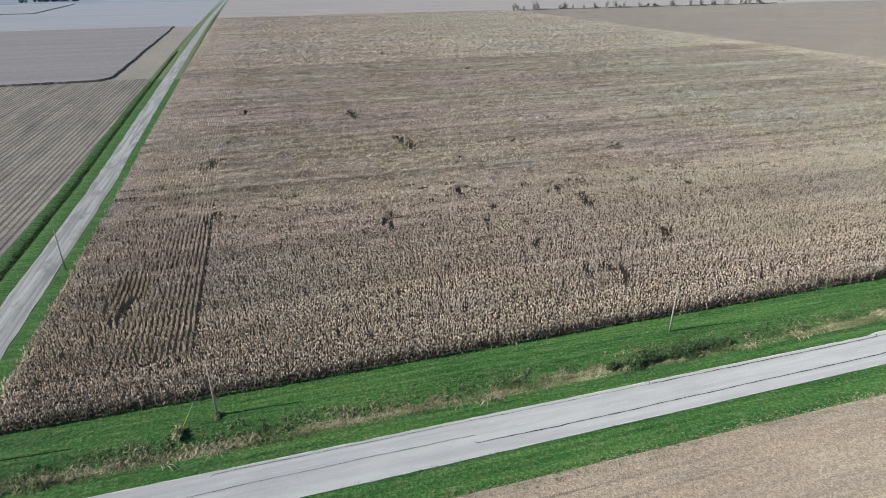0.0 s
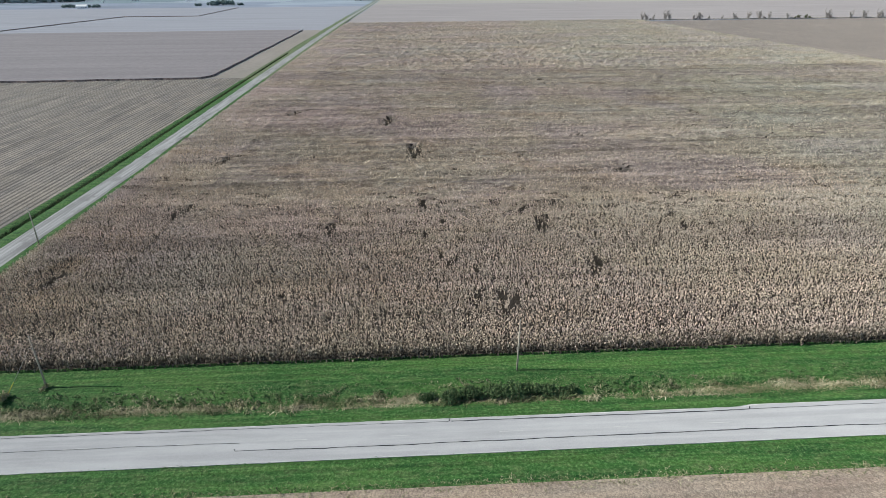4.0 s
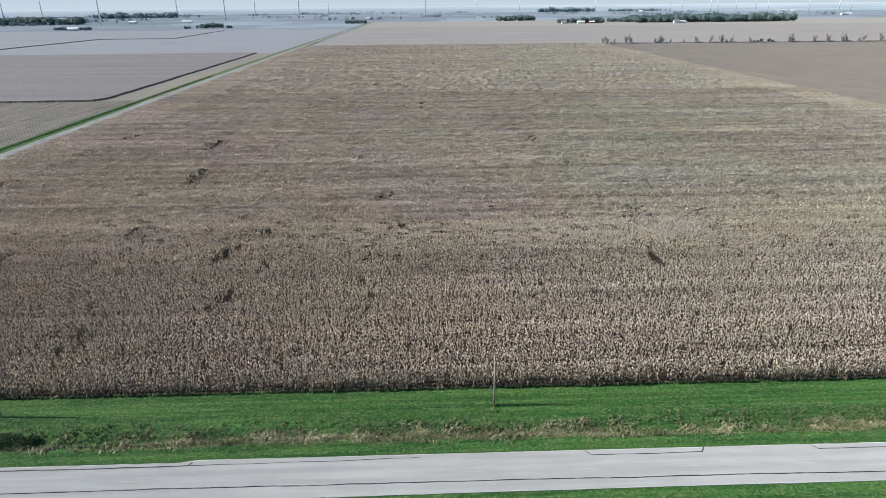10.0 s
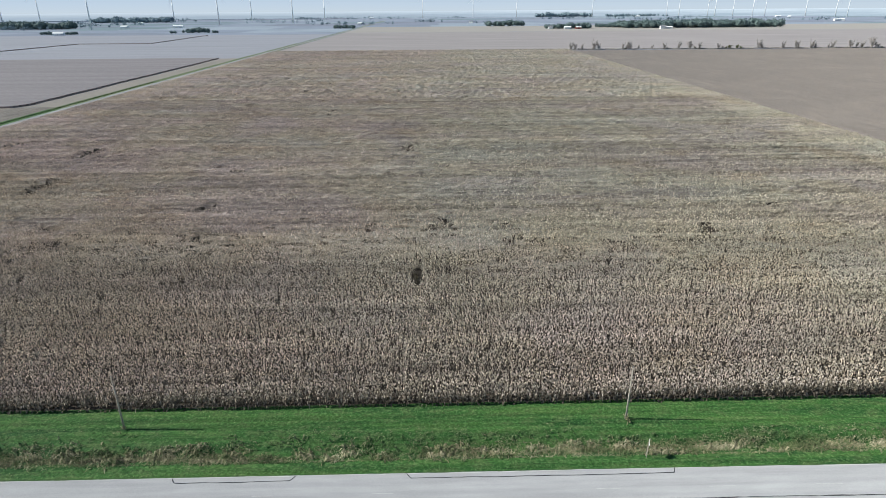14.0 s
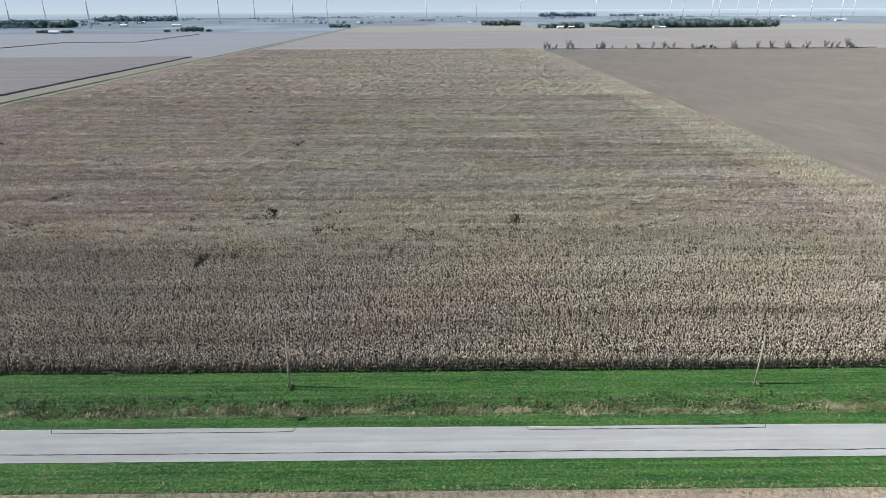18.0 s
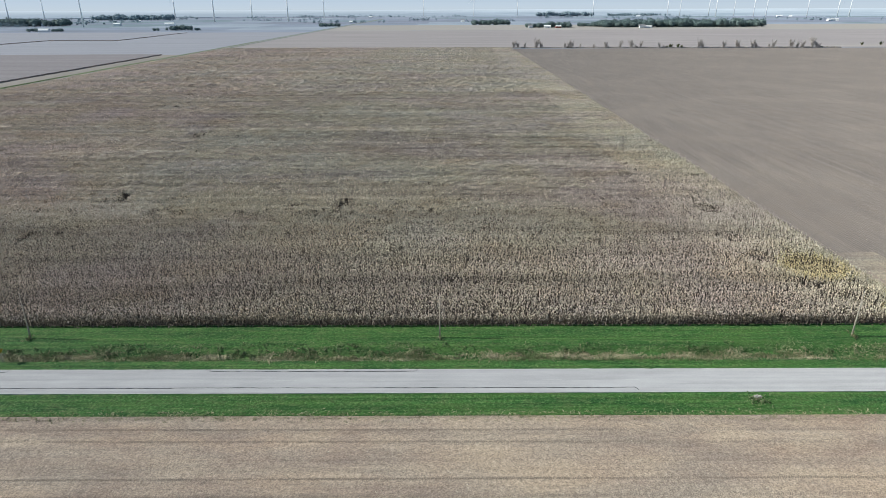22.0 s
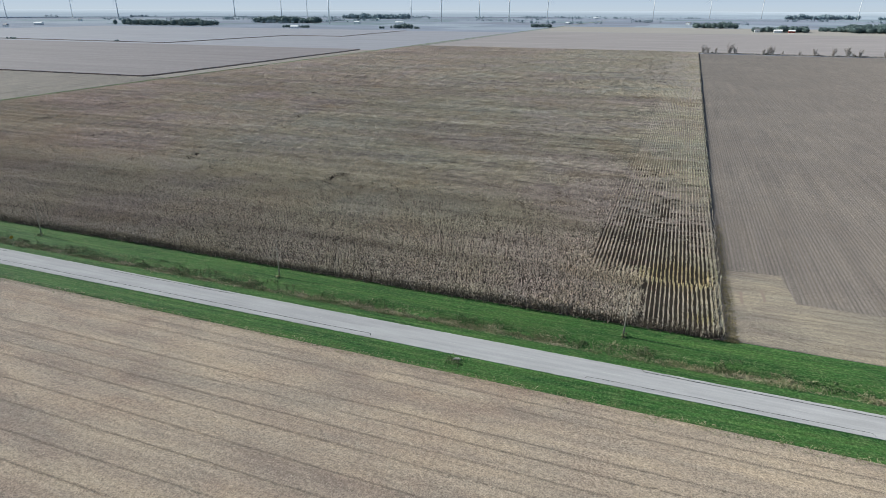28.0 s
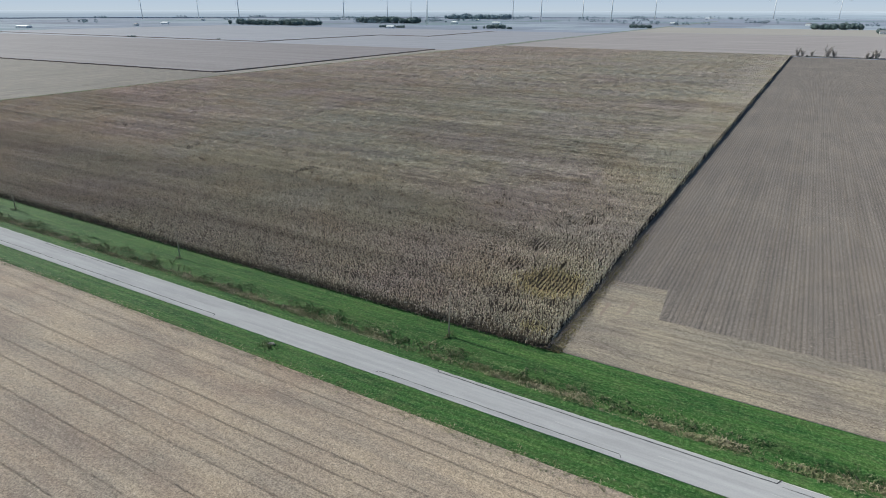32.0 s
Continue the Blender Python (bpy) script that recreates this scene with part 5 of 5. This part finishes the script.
def groves():
    """Scattered homestead trees and hedges far out on the plain."""
    pts = []
    for _ in range(64):
        bearing, dist = rng.uniform(-1.05, 0.75), 2150 + 2350 * rng.uniform(0, 1) ** 0.7
        cx, cy = dist * math.sin(bearing), dist * math.cos(bearing)
        for q in range(int(rng.uniform(3, 16))):
            h = rng.uniform(7, 16)
            pts.append(blob_points(26, cx + rng.normal(0, 45), cy + rng.normal(0, 10), h * 0.5, h * 0.55, h * 0.5, h * 0.5))
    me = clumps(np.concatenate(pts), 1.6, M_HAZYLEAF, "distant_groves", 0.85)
    tagged(piece("distant_groves", me), "scattered dark groves far out on the plain", "trees", kind="stuff")


groves()

# ---- wind turbines ----


def turbine(turn, hub=95.0, blade=47.0):
    base = new("wind_turbine")
    bm = bmesh.new()
    rod(bm, (0, 0, -0.5), (0, 0, hub), 2.1, 1.2, 14)
    part("tower", bm, M_WHITE, base, smooth=True)
    bm = bmesh.new()
    box(bm, -1.8, 1.8, -3.0, 6.5, hub - 0.6, hub + 3.2, 0.5)
    part("nacelle", bm, M_WHITE, base)
    bm = bmesh.new()
    rod(bm, (0, -2.9, hub + 1.3), (0, -5.0, hub + 1.3), 1.7, 0.6, 10)
    part("rotor_hub", bm, M_WHITE, base)
    for k in range(3):
        a = math.radians(90 + turn + 120 * k)
        bm = bmesh.new()
        d, w = Vector((math.cos(a), 0, math.sin(a))), Vector((-math.sin(a), 0, math.cos(a)))
        c = Vector((0, -4.0, hub + 1.3))
        secs = [(1.0, 0.9, 0.5), (0.2 * blade, 1.7, 0.35), (0.6 * blade, 1.0, 0.2), (blade, 0.25, 0.06)]
        loops = [[bm.verts.new(c + d * s + w * u * cw + Vector((0, v * th, 0))) for u, v in ((-0.4, 0), (0.1, 1), (0.6, 0), (0.1, -1))] for s, cw, th in secs]
        for p, q in zip(loops[:-1], loops[1:]):
            for i in range(4):
                bm.faces.new((p[i], p[(i + 1) % 4], q[(i + 1) % 4], q[i]))
        bm.faces.new(loops[-1])
        bm.faces.new(loops[0][::-1])
        part("blade", bm, M_WHITE, base)
    return tagged(base, "white three-bladed wind turbine on the plain", "wind turbine", group="wind turbines on the plain")


places = [(-1039, 1907), (-3000, 2150), (-3100, 2600), (-2030, 3330), (-1362, 3382), (-869, 2573), (-1001, 3552), (-597, 2698), (-601, 3568), (-2400, 3600), (-3300, 3100), (-2700, 3500),
          (273, 4231), (559, 4206), (1038, 4119), (1475, 3989), (1544, 3964), (1698, 3902), (1736, 3886), (1828, 3845), (1925, 3799), (1985, 3769), (2172, 3668), (2301, 3591), (2349, 3560), (2700, 3450), (2900, 3400), (-60, 4250)]
makes = [turbine(a) for a in (10, 47, 85)]
for k, (wx, wy) in enumerate(places):
    m = pose(wx, wy, 0, 0, 0, 25 + 12 * math.sin(k)) @ Matrix.Scale(1.2 if wx < 0 else 1.0, 4)
    if k < 3:
        makes[k].matrix_basis = m
    else:
        copy_thing(makes[k % 3], m)

# ---- distance ----


def backdrop():
    """Glowing rings: land beyond the plain with haze in its colour, and the pale sky that stands over it."""
    s = Shader("hazy_land_glow", 1.0)
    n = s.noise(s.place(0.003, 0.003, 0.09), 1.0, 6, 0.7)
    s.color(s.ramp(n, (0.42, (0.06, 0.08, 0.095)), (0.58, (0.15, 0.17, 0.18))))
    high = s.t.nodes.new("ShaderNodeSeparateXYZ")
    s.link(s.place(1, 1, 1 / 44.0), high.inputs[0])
    # the land's glow, paler towards the top, stands in for haze
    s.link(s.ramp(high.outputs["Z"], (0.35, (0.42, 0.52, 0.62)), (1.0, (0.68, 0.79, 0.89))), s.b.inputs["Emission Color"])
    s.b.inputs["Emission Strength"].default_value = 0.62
    k = Shader("pale_sky", 1.0)
    k.color((0.0, 0.0, 0.0))
    sep = k.t.nodes.new("ShaderNodeSeparateXYZ")
    k.link(k.place(1, 1, 1 / 500.0), sep.inputs[0])
    k.link(k.ramp(sep.outputs["Z"], (0.08, (0.52, 0.61, 0.69)), (0.4, (0.40, 0.54, 0.72)), (1.0, (0.28, 0.43, 0.70))), k.b.inputs["Emission Color"])
    k.b.inputs["Emission Strength"].default_value = 0.77
    N = 160
    for name, R, z0, z1, m, label in (("backdrop", 4650.0, -1, 44.0, s.m, "glowing strip of land along the horizon, coloured blue for haze"), ("sky_backdrop", 4700.0, -1, 500.0, k.m, "pale blue hazy sky above the horizon")):
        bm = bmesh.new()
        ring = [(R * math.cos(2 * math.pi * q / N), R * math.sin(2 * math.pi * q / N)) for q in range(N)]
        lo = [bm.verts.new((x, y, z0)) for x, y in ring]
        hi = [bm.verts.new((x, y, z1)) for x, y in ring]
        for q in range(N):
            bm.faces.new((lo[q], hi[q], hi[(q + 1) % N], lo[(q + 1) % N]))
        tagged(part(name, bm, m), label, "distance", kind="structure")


backdrop()

# ---- loose chaff ----


def chaff(name, n, x0, x1, y0, y1, size, label):
    """Cut stems and crumbs lying on the harvested ground."""
    x, y = rng.uniform(x0, x1, n), rng.uniform(y0, y1, n)
    me = blades(n, x, y, np.full(n, -0.01), size * rng.uniform(0.6, 1.4, n), M_CHAFF, name, spread=1.2, up=0.45, width=0.2, count=2)
    tagged(piece(name, me), label, "chaff", kind="stuff")


chaff("south_chaff", 34000, -215, 235, -50, -8.2, 0.2, "cut stems and crumbs on the tan stubble")
chaff("headland_chaff", 3000, 146, 215, 16.8, 34, 0.18, "loose clods and stems on the bare headland")
chaff("east_chaff", 9000, 147, 235, 36, 150, 0.22, "cut stems on the drilled stubble")

# ---- tyre tracks ----


def tyre_tracks(name, lines, label, material, lug=0.24, width=0.32):
    """Rows of slanted lug prints pressed by tractor tyres, laid a little above the soil."""
    V = []
    for pts in lines:
        for (x0, y0), (x1, y1) in zip(pts[:-1], pts[1:]):
            n = int(math.hypot(x1 - x0, y1 - y0) / lug)
            d = np.array([x1 - x0, y1 - y0]) / math.hypot(x1 - x0, y1 - y0)
            e = np.array([-d[1], d[0]])
            t = (np.arange(n) + rng.uniform(-0.12, 0.12, n)) / max(n, 1)
            c = np.array([x0, y0]) + t[:, None] * np.array([x1 - x0, y1 - y0]) + e * rng.normal(0, 0.03, n)[:, None]
            keep = rng.uniform(0, 1, n) < np.clip(0.95 + np.array([noise.noise((p[0] * 0.03, p[1] * 0.9, 4.0)) for p in c]) * 0.7, 0.1, 1)
            c = c[keep]
            h = 0.5 * width * rng.uniform(0.7, 1.1, len(c))[:, None]
            s = 0.04 * rng.uniform(0.7, 1.2, len(c))[:, None]
            slant = 0.6
            for a, b in ((-1, -1), (-1, 1), (1, 1), (1, -1)):
                V.append(np.concatenate([c + e * h * a + d * (h * a * slant + s * b), np.full((len(c), 1), 0.045)], 1))
    k = len(V) // 4
    quads = np.concatenate([np.stack(V[4 * i:4 * i + 4], 1) for i in range(k)]).reshape(-1, 3)
    ob = piece(name, mesh_of(name, quads, np.arange(len(quads)).reshape(-1, 4), material))
    return tagged(ob, label, "tyre track", kind="stuff")


lines = []
for y0 in (-10.8, -13.0, -19.3, -21.6, -24.2, -26.9, -31.6, -35.5, -39.5, -43.0):
    lines.append([(xx, y0 + 0.3 * math.sin(xx * 0.011 + round(y0 / 3))) for xx in np.arange(-330, 340, 12.0)])
tyre_tracks("south_tyre_tracks", lines, "tractor tyre prints running along the stubble", M_TREAD)
lines = [[(148.3, 22.0), (149.4, 21.95), (150.6, 21.5)], [(148.2, 18.9), (149.8, 18.85), (151.9, 18.1)], [(151.7, 21.8), (152.9, 21.5), (153.9, 20.9), (154.6, 20.2)],
         [(154.0, 20.6), (157.0, 19.0), (161.0, 18.2), (168.0, 18.6), (176.0, 18.0)], [(147.2, 19.6), (148.4, 20.2)]]
for y0 in (18.4, 21.0, 24.5, 27.4, 29.6, 31.8):
    lines.append([(xx, y0 + 0.5 * math.sin(xx * 0.05 + y0)) for xx in np.arange(153.5 + 0.2 * y0, 330, 8.0)])
lines = [[(x0 + dx, y0) for x0, y0 in q] for q in lines for dx in (0.0,)]
tyre_tracks("headland_tyre_tracks", lines, "curved tractor tyre prints on the bare headland", M_TREADDARK)
lines = []
for x0 in (159.5, 161.7, 171.2, 173.4, 185.6, 187.8, 204, 206.2, 228, 230.2):
    lines.append([(x0 + 0.012 * (yy - 40) + 0.12 * math.sin(yy * 0.05 + x0), yy) for yy in np.arange(37.5, 420, 12.0)])
tyre_tracks("east_tyre_tracks", lines, "faint wheel tracks running along the drilled rows", M_TREAD, 0.3, 0.3)


def scrape(points, width):
    """A shallow strip where a blade has bared the lighter subsoil."""
    V, F = [], []
    for k, (x0, y0) in enumerate(points):
        w = width * rng.uniform(0.8, 1.15)
        V += [(x0 - w, y0, 0.036), (x0 + w, y0 + 0.1, 0.036)]
        if k:
            F.append((2 * k - 2, 2 * k - 1, 2 * k + 1, 2 * k))
    ob = piece("scrape_mark", mesh_of("scrape_mark", V, F, M_SCRAPE))
    return tagged(ob, "pinkish scraped strip of bare soil", "scrape mark", group="scrapes on the headland", kind="structure")


for sx, s0, s1 in ((148.2, 30.8, 36.6), (152.0, 33.0, 38.6)):
    scrape([(sx + rng.normal(0, 0.05), yy) for yy in np.arange(s0, s1, 0.7)], 0.28)
